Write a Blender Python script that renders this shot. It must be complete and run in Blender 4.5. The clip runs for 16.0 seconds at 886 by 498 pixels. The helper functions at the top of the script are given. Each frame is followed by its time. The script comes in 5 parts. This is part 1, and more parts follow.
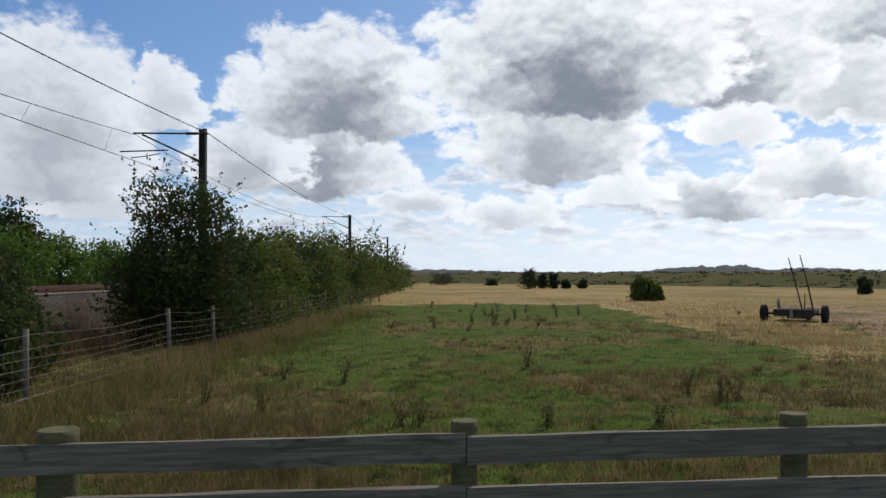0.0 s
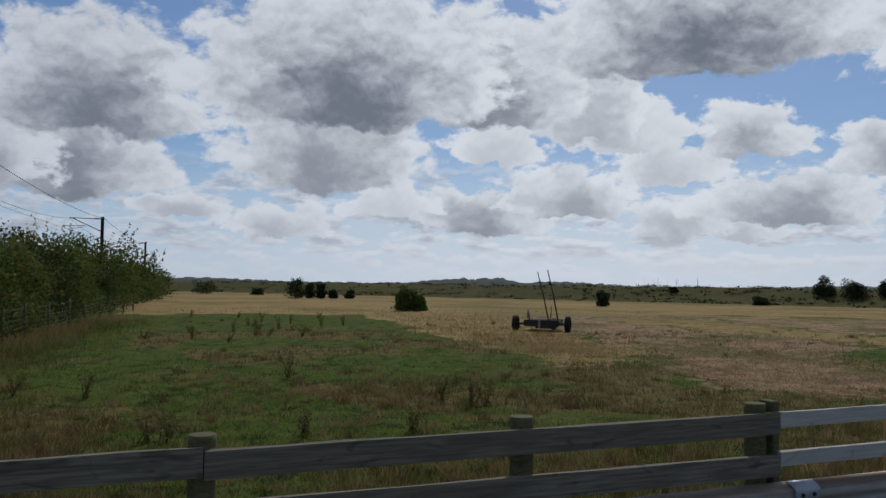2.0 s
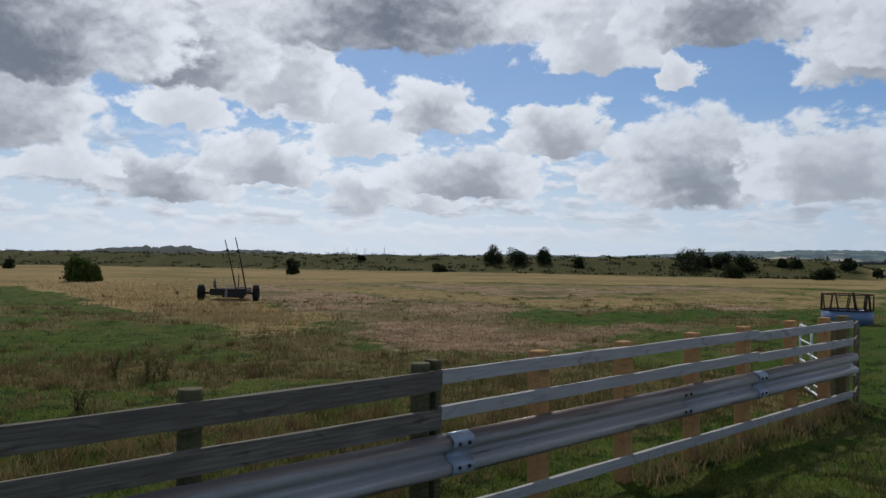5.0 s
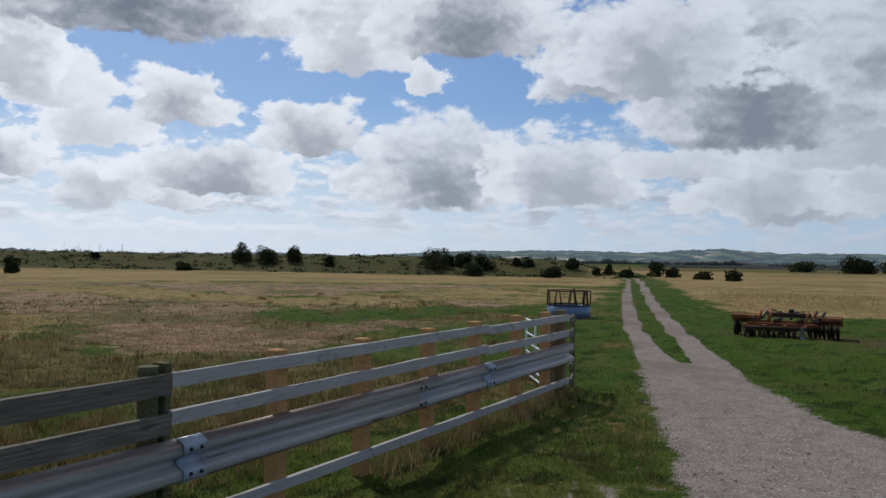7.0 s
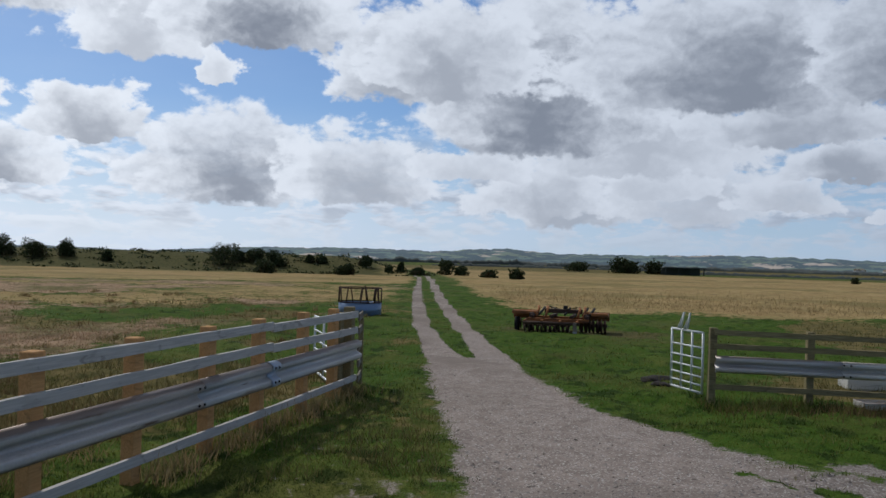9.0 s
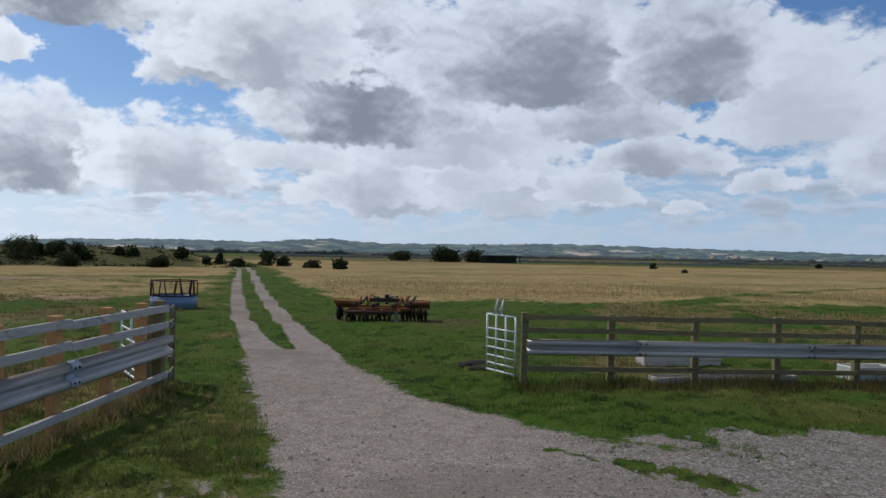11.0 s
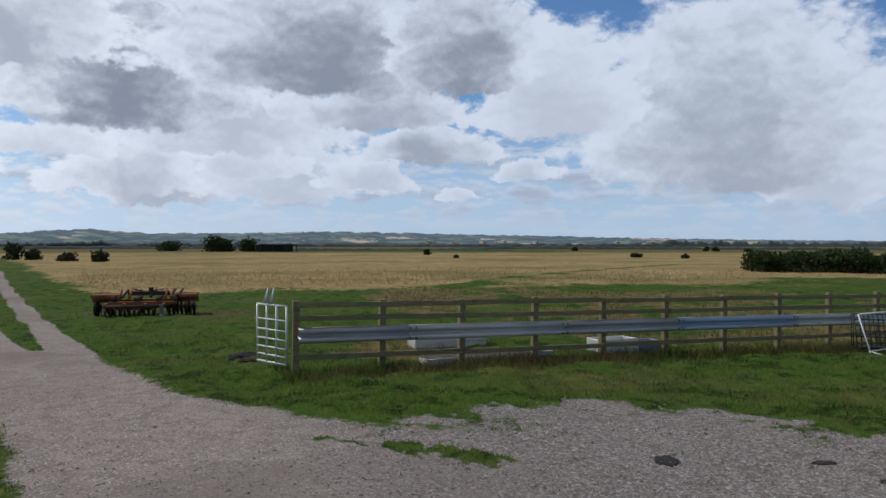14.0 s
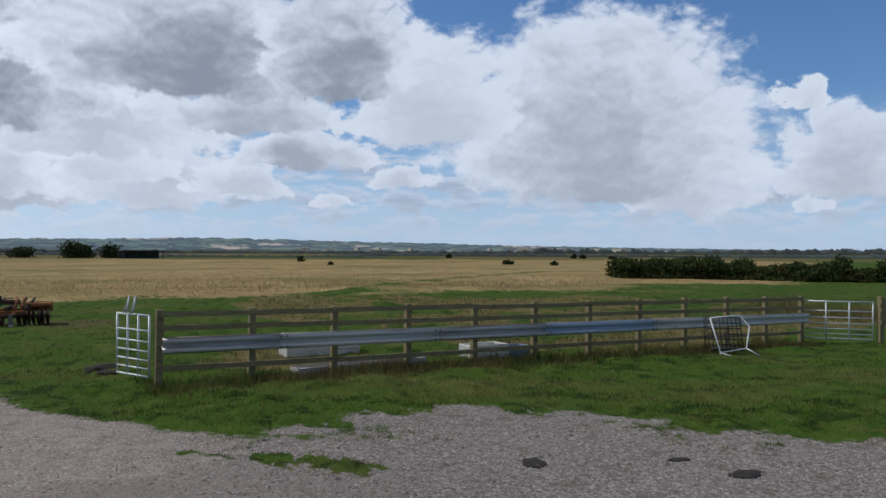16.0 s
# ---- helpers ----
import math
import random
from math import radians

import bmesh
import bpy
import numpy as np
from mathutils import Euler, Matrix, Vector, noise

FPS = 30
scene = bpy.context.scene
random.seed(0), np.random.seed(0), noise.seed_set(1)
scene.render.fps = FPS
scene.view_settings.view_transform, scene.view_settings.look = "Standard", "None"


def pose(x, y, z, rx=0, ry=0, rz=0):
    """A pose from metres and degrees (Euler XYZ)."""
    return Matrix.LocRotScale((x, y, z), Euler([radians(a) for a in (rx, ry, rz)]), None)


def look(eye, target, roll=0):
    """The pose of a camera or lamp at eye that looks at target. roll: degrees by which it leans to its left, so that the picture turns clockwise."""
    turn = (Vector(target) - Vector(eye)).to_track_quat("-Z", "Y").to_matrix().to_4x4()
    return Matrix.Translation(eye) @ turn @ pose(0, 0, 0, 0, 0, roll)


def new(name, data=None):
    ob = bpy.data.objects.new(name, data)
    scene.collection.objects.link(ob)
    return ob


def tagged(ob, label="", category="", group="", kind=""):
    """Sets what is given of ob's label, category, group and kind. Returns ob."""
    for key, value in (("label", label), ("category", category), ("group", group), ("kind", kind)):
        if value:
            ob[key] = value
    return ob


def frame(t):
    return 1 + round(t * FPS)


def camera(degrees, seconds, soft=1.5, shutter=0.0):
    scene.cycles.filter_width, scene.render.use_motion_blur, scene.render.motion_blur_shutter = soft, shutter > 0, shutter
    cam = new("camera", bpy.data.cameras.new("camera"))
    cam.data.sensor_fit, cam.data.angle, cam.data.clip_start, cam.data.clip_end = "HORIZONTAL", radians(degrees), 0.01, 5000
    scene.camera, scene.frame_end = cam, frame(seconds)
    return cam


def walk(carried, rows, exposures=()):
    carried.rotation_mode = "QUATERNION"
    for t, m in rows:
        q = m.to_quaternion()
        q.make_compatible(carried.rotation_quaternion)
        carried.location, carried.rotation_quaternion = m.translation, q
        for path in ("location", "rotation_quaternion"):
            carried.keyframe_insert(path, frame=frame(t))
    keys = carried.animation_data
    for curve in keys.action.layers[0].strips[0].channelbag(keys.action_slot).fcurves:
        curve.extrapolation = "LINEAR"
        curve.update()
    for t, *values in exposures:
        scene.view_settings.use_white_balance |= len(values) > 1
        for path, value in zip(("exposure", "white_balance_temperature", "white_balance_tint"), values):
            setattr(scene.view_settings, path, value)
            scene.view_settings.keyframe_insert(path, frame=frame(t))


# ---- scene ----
cam = camera(57.42, 16.0)

# ---- camera: a person turns on the spot, phone held at arm's length ----
# seconds, x, y, z, yaw, pitch, roll
PATH = [
    (0.0, -0.012, 0.368, 2.107, 3.08, 1.79, -0.17), (0.5, 0.034, 0.357, 2.109, -1.07, 1.89, -0.18),
    (1.0, 0.061, 0.356, 2.106, -4.48, 2.15, 0.13), (1.5, 0.076, 0.343, 2.107, -8.15, 2.37, 0.49),
    (2.0, 0.1, 0.34, 2.108, -13.17, 2.57, 0.68), (2.5, 0.124, 0.344, 2.107, -17.48, 2.68, 0.81),
    (3.0, 0.15, 0.356, 2.104, -21.3, 2.62, 0.97), (3.5, 0.179, 0.353, 2.105, -25.61, 2.3, 1.01),
    (4.0, 0.202, 0.352, 2.102, -28.92, 1.55, 1.03), (6.5, 0.214, 0.254, 2.11, -46.92, 0.45, 0.42),
    (7.0, 0.253, 0.23, 2.108, -52.28, 0.68, 0.9), (7.5, 0.27, 0.217, 2.108, -56.01, 0.78, 1.44),
    (8.0, 0.295, 0.208, 2.108, -58.85, 0.8, 1.69), (8.5, 0.3, 0.176, 2.102, -62.16, 0.81, 1.6),
    (9.0, 0.336, 0.193, 2.101, -66.78, 0.8, 1.59), (11.5, 0.405, 0.098, 2.097, -81.72, 0.16, 0.56),
    (12.0, 0.446, 0.069, 2.089, -84.52, -0.07, 0.12), (12.5, 0.451, 0.065, 2.087, -87.56, -0.31, 0.05),
    (13.0, 0.458, 0.036, 2.092, -90.18, -0.38, 0.0), (13.5, 0.461, 0.028, 2.084, -92.57, -0.38, 0.03),
    (14.0, 0.461, 0.022, 2.089, -94.9, -0.38, 0.03), (14.5, 0.464, 0.019, 2.091, -97.01, -0.32, 0.03),
    (15.0, 0.471, 0.01, 2.094, -98.94, -0.19, 0.03), (15.5, 0.469, 0.0, 2.094, -101.19, -0.02, 0.11),
    (16.0, 0.477, -0.012, 2.091, -103.73, 0.13, 0.22),
]
walk(cam, [(t, pose(x, y, z, 90 + pitch, 0, yaw) @ pose(0, 0, 0, 0, 0, roll)) for t, x, y, z, yaw, pitch, roll in PATH],
     [(0, -0.18, 6400, 10), (1.2, -0.52, 6250, 10), (2.5, -0.82, 6150, 10), (4.0, -0.68, 6150, 10), (6.5, -0.52, 6150, 10), (9, -0.42, 6100, 10), (12.5, -0.33, 6050, 10), (16, -0.28, 6000, 10)])

# ---- light: broken cumulus, the sun high ahead of the first view, half veiled ----
SUN_AZ, SUN_EL = 25.0, 47.0        # degrees clockwise from +y, above the horizon
sun = new("sun", bpy.data.lights.new("sun", "SUN"))
sun.data.energy, sun.data.angle, sun.data.color = 2.7, radians(3.0), (1.0, 0.93, 0.82)
sun.matrix_world = look((0, 0, 0), (-math.sin(radians(SUN_AZ)) * math.cos(radians(SUN_EL)),
                                    -math.cos(radians(SUN_AZ)) * math.cos(radians(SUN_EL)), -math.sin(radians(SUN_EL))))


class Nodes:
    """Short hand for building node trees."""

    def __init__(self, tree):
        self.tree = tree
        tree.nodes.clear()

    def add(self, kind, inputs=()):
        n = self.tree.nodes.new(kind)
        for key, value in dict(inputs).items():
            if isinstance(value, bpy.types.NodeSocket):
                self.tree.links.new(value, n.inputs[key])
            else:
                n.inputs[key].default_value = value
        return n

    def math(self, op, a, b=0.0, c=0.0, clamp=False):
        n = self.add("ShaderNodeMath", {0: a, 1: b, 2: c})
        n.operation, n.use_clamp = op, clamp
        return n.outputs[0]

    def vec(self, op, a, b=(0, 0, 0)):
        n = self.add("ShaderNodeVectorMath", {0: a, 1: b})
        n.operation = op
        return n.outputs["Value"] if op in ("DISTANCE", "LENGTH", "DOT_PRODUCT") else n.outputs["Vector"]

    def step(self, x, lo, hi, a=0.0, b=1.0):
        n = self.add("ShaderNodeMapRange", {"Value": x, "From Min": lo, "From Max": hi, "To Min": a, "To Max": b})
        n.interpolation_type = "SMOOTHSTEP"
        return n.outputs["Result"]

    def noise(self, vector, scale, detail=4.0, rough=0.55, distortion=0.0):
        return self.add("ShaderNodeTexNoise", {"Vector": vector, "Scale": scale, "Detail": detail, "Roughness": rough,
                                               "Distortion": distortion}).outputs["Fac"]

    def mix(self, fac, a, b):
        n = self.add("ShaderNodeMix")
        n.data_type = "RGBA"
        for socket, value in ((n.inputs[0], fac), (n.inputs[6], a), (n.inputs[7], b)):
            if isinstance(value, bpy.types.NodeSocket):
                self.tree.links.new(value, socket)
            else:
                socket.default_value = value if isinstance(value, float) else (*value, 1.0)
        return n.outputs[2]


world = bpy.data.worlds.new("sky")
scene.world = world
world.use_nodes = True
w = Nodes(world.node_tree)
d = w.add("ShaderNodeTexCoord").outputs["Generated"]
split = w.add("ShaderNodeSeparateXYZ", {0: d})
dx, dy, dz = split.outputs
azimuth = w.math("MULTIPLY", w.math("ARCTAN2", dx, dy), 57.2958)
elevation = w.math("MULTIPLY", w.math("ARCSINE", dz), 57.2958)
flat = w.add("ShaderNodeCombineXYZ", {0: azimuth, 1: elevation, 2: 0.0}).outputs[0]

# cumulus in the sky: azimuth, elevation of the base, half width, height in degrees, greyness of the belly
CLOUDS_NORTH = [(-29.0, 7.1, 6.9, 10.1, 0.5), (-22.2, 10.8, 2.9, 4.2, 0.2), (6.0, 13.1, 13.1, 8.1, 0.85), (16.2, 12.9, 8.1, 7.1, 0.65),
                (-10.4, 11.3, 8.7, 6.8, 1.0), (-17.0, 7.2, 5.0, 4.6, 0.5), (-12.0, 6.8, 7.7, 5.4, 0.75), (4.8, 8.3, 8.5, 7.3, 0.6),
                (17.2, 9.3, 3.5, 3.1, 0.15), (23.3, 11.3, 5.0, 5.3, 0.35), (15.7, 4.4, 5.0, 3.7, 0.7), (21.9, 5.8, 4.2, 3.6, 0.5),
                (-4.8, 4.6, 2.7, 1.5, 0.35), (1.6, 3.6, 3.5, 2.6, 0.4), (9.4, 5.3, 3.5, 2.3, 0.1), (-25.5, 4.0, 5.5, 2.6, 0.2)]
CLOUDS_NORTHEAST = [(31.0, 16.0, 14.6, 6.6, 0.8), (28.4, 7.8, 3.7, 3.4, 0.2), (33.7, 9.6, 3.9, 3.3, 0.5), (42.8, 8.1, 4.2, 3.4, 0.5),
                    (29.6, 4.0, 3.6, 2.6, 0.4), (36.8, 5.0, 5.6, 3.6, 0.65), (26.0, 10.3, 4.4, 3.6, 0.15), (33.7, 3.6, 3.5, 1.5, 0.3), (40.2, 4.8, 2.3, 1.6, 0.2)]
CLOUDS_EAST = [(45.5, 14.0, 5.4, 5.1, 0.3), (53.9, 15.4, 8.1, 5.6, 0.75), (63.0, 12.4, 5.8, 6.0, 0.5), (73.4, 10.1, 9.6, 10.0, 0.85),
               (51.2, 11.9, 1.7, 2.1, 0.1), (73.4, 8.2, 4.8, 3.5, 0.4), (60.8, 5.0, 6.5, 4.7, 0.5), (52.1, 4.9, 7.3, 5.9, 0.75),
               (46.9, 4.8, 2.4, 2.2, 0.35), (75.5, 3.8, 7.3, 4.6, 0.55), (68.8, 6.3, 3.9, 2.6, 0.2), (67.1, 12.8, 7.3, 5.7, 0.5)]
CLOUDS_SOUTHEAST = [(86.6, 12.3, 13.5, 7.7, 0.85), (96.5, 12.6, 6.5, 7.3, 0.85), (80.2, 7.6, 9.2, 5.0, 0.3), (90.2, 8.9, 6.5, 3.5, 0.55),
                    (84.2, 3.9, 7.3, 4.3, 0.3), (93.8, 6.3, 4.6, 2.7, 0.6), (73.7, 4.0, 5.0, 4.0, 0.45), (81.8, 5.3, 3.5, 2.4, 0.2),
                    (89.4, 4.1, 3.5, 2.4, 0.3), (101.1, 4.7, 2.1, 1.5, 0.25), (96.1, 3.2, 1.5, 0.9, 0.1), (99.6, 8.6, 2.9, 2.0, 0.1)]
CLOUDS_SOUTH = [(102.9, 9.1, 7.0, 7.0, 0.2), (120.7, 3.9, 5.8, 5.9, 0.25), (114.6, 6.3, 12.0, 11.6, 0.55), (111.0, 5.3, 3.5, 1.6, 0.2),
                (130.2, 4.8, 4.8, 5.6, 0.35), (127.9, 9.6, 1.6, 2.0, 0.05), (128.1, 2.7, 1.1, 1.1, 0.1)]
CLOUDS = sorted(CLOUDS_NORTH + CLOUDS_NORTHEAST + CLOUDS_EAST + CLOUDS_SOUTHEAST + CLOUDS_SOUTH, key=lambda c: c[1])


def billows(lift):
    """Cauliflower lumps on three scales, about 0 in the mean, looked up lift degrees higher."""
    at = w.vec("ADD", w.vec("MULTIPLY", flat, (0.85, 1.35, 0)), (0, lift, 0))
    soft = w.noise(at, 0.42, 7.0, 0.58, 0.3)
    at = w.vec("ADD", at, w.vec("MULTIPLY", wobble, (1.6, 1.6, 0)))
    lumps = w.add("ShaderNodeTexVoronoi", {"Vector": at, "Scale": 0.62, "Detail": 3.0, "Roughness": 0.55})
    lumps.feature, lumps.normalize = "F1", True
    return w.math("ADD", w.math("MULTIPLY", w.math("SUBTRACT", soft, 0.5), 1.5), w.math("MULTIPLY", w.math("SUBTRACT", 0.30, lumps.outputs["Distance"]), 0.8))


wobble = w.add("ShaderNodeTexNoise", {"Vector": flat, "Scale": 0.30, "Detail": 4.0, "Roughness": 0.6}).outputs["Color"]
swayed = w.vec("ADD", flat, w.vec("MULTIPLY", w.vec("SUBTRACT", wobble, (.5, .5, .5)), (6.0, 2.6, 0)))
ragged = billows(0.0)
relief = w.math("SUBTRACT", billows(0.55), ragged)          # above zero where a lump faces down, away from the light
near_sun = w.math("MULTIPLY", w.step(w.math("ABSOLUTE", w.math("SUBTRACT", azimuth, SUN_AZ)), 75.0, 0.0), w.step(elevation, 70.0, 10.0))
overhead = w.step(elevation, 19.5, 30.0)

# clear air, paler towards the horizon and veiled round the sun
air = w.add("ShaderNodeTexSky")
air.sky_type, air.sun_disc, air.sun_elevation, air.sun_rotation = "NISHITA", False, radians(SUN_EL), radians(SUN_AZ)
air.air_density, air.dust_density, air.ozone_density = 1.0, 0.2, 3.0
blue = w.vec("MULTIPLY", air.outputs[0], (0.072, 0.088, 0.106))
veil = w.math("ADD", w.math("MULTIPLY", w.step(elevation, 11.0, 0.5), 0.75), w.math("MULTIPLY", near_sun, 0.22), clamp=True)
veil = w.math("MULTIPLY", veil, w.math("ADD", 0.75, w.math("MULTIPLY", w.noise(w.vec("MULTIPLY", flat, (0.5, 1.6, 0)), 0.35, 6.0, 0.6), 0.5)), clamp=True)
sky = w.mix(veil, blue, w.mix(near_sun, (0.56, 0.70, 0.90), (0.96, 1.04, 1.14)))

# small far cumulus in rows low down
rows = w.vec("MULTIPLY", flat, (0.30, 0.95, 0))
low = w.math("ADD", w.noise(rows, 1.0, 7.0, 0.6, 0.2), w.math("MULTIPLY", ragged, 0.16))
low_above = w.noise(w.vec("ADD", rows, (0, 0.30, 0)), 1.0, 3.0, 0.55, 0.2)
far_white = w.mix(near_sun, (0.62, 0.70, 0.82), (1.10, 1.14, 1.20))
far_col = w.mix(w.step(low_above, 0.44, 0.68, 0.0, 0.62), far_white, (0.38, 0.43, 0.52))
far_col = w.mix(w.step(elevation, 4.0, 0.8, 0.0, 0.8), far_col, w.mix(near_sun, (0.62, 0.70, 0.80), (1.08, 1.12, 1.16)))
low_cover = w.math("MULTIPLY", w.step(low, 0.43, 0.55), w.step(elevation, 9.5, 6.0))
sky = w.mix(w.math("MULTIPLY", low_cover, w.step(elevation, 0.3, 2.6, 0.35, 0.95)), sky, far_col)

white = w.mix(near_sun, (0.80, 0.85, 0.93), (1.16, 1.19, 1.23))
dark = w.mix(near_sun, (0.32, 0.355, 0.42), (0.26, 0.29, 0.355))
shading = w.math("ADD", w.math("MULTIPLY", relief, 0.55), w.math("MULTIPLY", w.math("SUBTRACT", w.noise(swayed, 0.38, 3.0, 0.5), 0.5), 0.85))
for ca, ce, ra, re, grey in CLOUDS:
    ra, re = (ra * 1.22, re * 0.88) if re < 4.2 else (ra, re)
    q = w.vec("MULTIPLY", w.vec("SUBTRACT", swayed, (ca, ce, 0)), (1.08 / ra, 1.06 / re, 0))
    rim = w.vec("LENGTH", w.vec("MAXIMUM", q, w.vec("MULTIPLY", q, (-1, -3.4, 0))))
    deep = w.vec("LENGTH", w.vec("MAXIMUM", q, w.vec("MULTIPLY", q, (-1, 0.15, 0))))
    haze = min(1.0, max(0.0, (7.0 - ce) / 6.0))
    # wide clouds carry the same lumps as small ones, so the lumps count for less of their size
    lumpy = 0.95 * min(1.0, 3.2 / re) ** 0.6
    cover = w.step(w.math("SUBTRACT", rim, w.math("MULTIPLY", ragged, lumpy)), 1.08, 0.86, 0.0, 1.0 - 0.15 * haze)
    belly = w.step(w.math("SUBTRACT", w.math("SUBTRACT", deep, w.math("MULTIPLY", ragged, lumpy * 0.3)), shading), 1.05, -0.05, 0.0, min(1.0, 0.16 + grey * (1.05 - 0.3 * haze)))
    sky = w.mix(cover, sky, w.mix(belly, white, dark))
both = w.mix(overhead, sky, w.mix(w.step(w.noise(d, 3.0, 5.0), 0.42, 0.6), (0.20, 0.22, 0.26), (0.42, 0.455, 0.52)))
w.add("ShaderNodeOutputWorld", {0: w.add("ShaderNodeBackground", {"Color": both, "Strength": 1.0}).outputs[0]})


# ---- materials ----
def material(name, build):
    m = bpy.data.materials.new(name)
    m.use_nodes = True
    n = Nodes(m.node_tree)
    shader = build(n, n.add("ShaderNodeTexCoord").outputs["Object"])
    n.add("ShaderNodeOutputMaterial", {0: shader})
    return m


def surface(n, color, rough=0.8, bump=None, strength=0.3, depth=0.02, metal=0.0, gloss=0.5):
    inputs = {"Base Color": color, "Roughness": rough, "Metallic": metal, "Specular IOR Level": gloss}
    if bump is not None:
        inputs["Normal"] = n.add("ShaderNodeBump", {"Height": bump, "Strength": strength, "Distance": depth}).outputs[0]
    if isinstance(color, tuple):
        inputs["Base Color"] = (*color, 1.0)
    return n.add("ShaderNodeBsdfPrincipled", inputs).outputs[0]


def wood_material(name, light, dark, stain):
    def build(n, at):
        rnd = n.add("ShaderNodeObjectInfo").outputs["Random"]
        at = n.vec("ADD", at, n.add("ShaderNodeCombineXYZ", {0: n.math("MULTIPLY", rnd, 37.0), 2: n.math("MULTIPLY", rnd, 11.0)}).outputs[0])
        grain = n.noise(n.vec("MULTIPLY", at, (3, 60, 60)), 1.0, 4.0, 0.6)
        knots = n.noise(n.vec("MULTIPLY", at, (3.5, 5, 9)), 1.0, 2.0, 0.5, 1.2)
        c = n.mix(n.step(grain, 0.3, 0.7), dark, light)
        c = n.mix(n.step(knots, 0.60, 0.68, 0.0, 0.5), c, stain)
        c = n.mix(n.step(n.noise(n.vec("MULTIPLY", at, (1.1, 3, 5)), 1.0, 4.0, 0.6), 0.50, 0.66, 0.0, 0.55), c, dark)
        c = n.mix(n.math("MULTIPLY", rnd, 0.3), c, dark)
        return surface(n, c, 0.85, grain, 0.5, 0.004, gloss=0.25)
    return material(name, build)


WOOD_GREY = wood_material("weathered grey timber", (0.26, 0.232, 0.19), (0.125, 0.11, 0.088), (0.04, 0.034, 0.027))
WOOD_SILVER = wood_material("silvered grey timber", (0.56, 0.54, 0.52), (0.41, 0.395, 0.38), (0.16, 0.145, 0.13))
WOOD_NEW = wood_material("orange softwood", (0.66, 0.37, 0.15), (0.48, 0.255, 0.10), (0.24, 0.13, 0.055))
WOOD_GREEN = wood_material("algae-stained timber", (0.17, 0.16, 0.075), (0.085, 0.08, 0.04), (0.035, 0.03, 0.02))
WOOD_TREATED = wood_material("green-brown treated timber", (0.30, 0.25, 0.13), (0.17, 0.14, 0.07), (0.08, 0.066, 0.038))


def steel(name, base, rust, amount, rough=0.5, lip=0.0):
    def build(n, at):
        rnd = n.math("MULTIPLY", n.add("ShaderNodeObjectInfo").outputs["Random"], 19.0)
        at = n.vec("ADD", at, n.add("ShaderNodeCombineXYZ", {0: rnd}).outputs[0])
        a = n.noise(n.vec("MULTIPLY", at, (1.2, 14, 14)), 1.0, 5.0, 0.65)
        b = n.noise(at, 45.0, 3.0)
        c = n.mix(n.step(b, 0.3, 0.7, 0.0, 0.35), base, tuple(v * 0.72 for v in base))
        c = n.mix(n.step(a, 0.62 - amount, 0.72 - amount * 0.6, 0.0, 0.9), c, rust)
        if lip:
            z = n.add("ShaderNodeSeparateXYZ", {0: at}).outputs[2]
            worn = n.math("ADD", z, n.math("MULTIPLY", n.math("SUBTRACT", a, 0.5), 0.10))
            c = n.mix(n.step(worn, 0.088, 0.128, 0.0, 0.8 * lip), c, rust)
            c = n.mix(n.step(worn, -0.098, -0.135, 0.0, 0.85 * lip), c, rust)
        return surface(n, c, rough, b, 0.12, 0.003, 0.35)
    return material(name, build)


GALV = steel("galvanised steel", (0.50, 0.50, 0.505), (0.15, 0.10, 0.075), -0.03, lip=0.9)
GALV_BLUE = steel("bluish galvanised steel", (0.42, 0.48, 0.58), (0.13, 0.10, 0.09), 0.0)
GALV_PALE = steel("pale galvanised tube", (0.66, 0.69, 0.70), (0.3, 0.28, 0.26), 0.0)
GALV_RUSTY = steel("rusting galvanised steel", (0.50, 0.475, 0.46), (0.125, 0.075, 0.05), 0.0, lip=1.0)
GALV_CREAM = steel("chalky cream-grey steel", (0.62, 0.60, 0.56), (0.20, 0.15, 0.12), 0.0, lip=0.7)
RUST = steel("orange rusted steel", (0.36, 0.14, 0.045), (0.075, 0.04, 0.026), 0.12, 0.8)
RUST_DARK = steel("dark brown rusted steel", (0.075, 0.042, 0.028), (0.03, 0.022, 0.018), 0.1, 0.85)
IRON = steel("dark iron", (0.035, 0.033, 0.033), (0.06, 0.035, 0.022), 0.1, 0.7)
BLUE_PLASTIC = steel("faded blue sheet steel", (0.19, 0.27, 0.42), (0.3, 0.33, 0.36), 0.06, 0.5)
WHITE_PLASTIC = steel("dirty white plastic", (0.66, 0.66, 0.63), (0.36, 0.34, 0.29), 0.06, 0.5)
RUBBER = steel("worn black rubber", (0.022, 0.021, 0.021), (0.05, 0.045, 0.04), 0.0, 0.9)
CONCRETE = steel("grey concrete", (0.33, 0.32, 0.30), (0.17, 0.16, 0.14), 0.05, 0.9)


def leaf_material(name, a, b, c, translucent=0.35):
    def build(n, at):
        rnd = n.add("ShaderNodeNewGeometry").outputs["Random Per Island"]
        patch = n.noise(at, 0.9, 3.0)
        col = n.mix(rnd, a, b)
        col = n.mix(n.step(patch, 0.52, 0.68), col, c)
        diffuse = surface(n, col, 0.7, gloss=0.12)
        through_leaf = n.add("ShaderNodeBsdfTranslucent", {"Color": col}).outputs[0]
        return n.add("ShaderNodeMixShader", {0: translucent, 1: diffuse, 2: through_leaf}).outputs[0]
    return material(name, build)


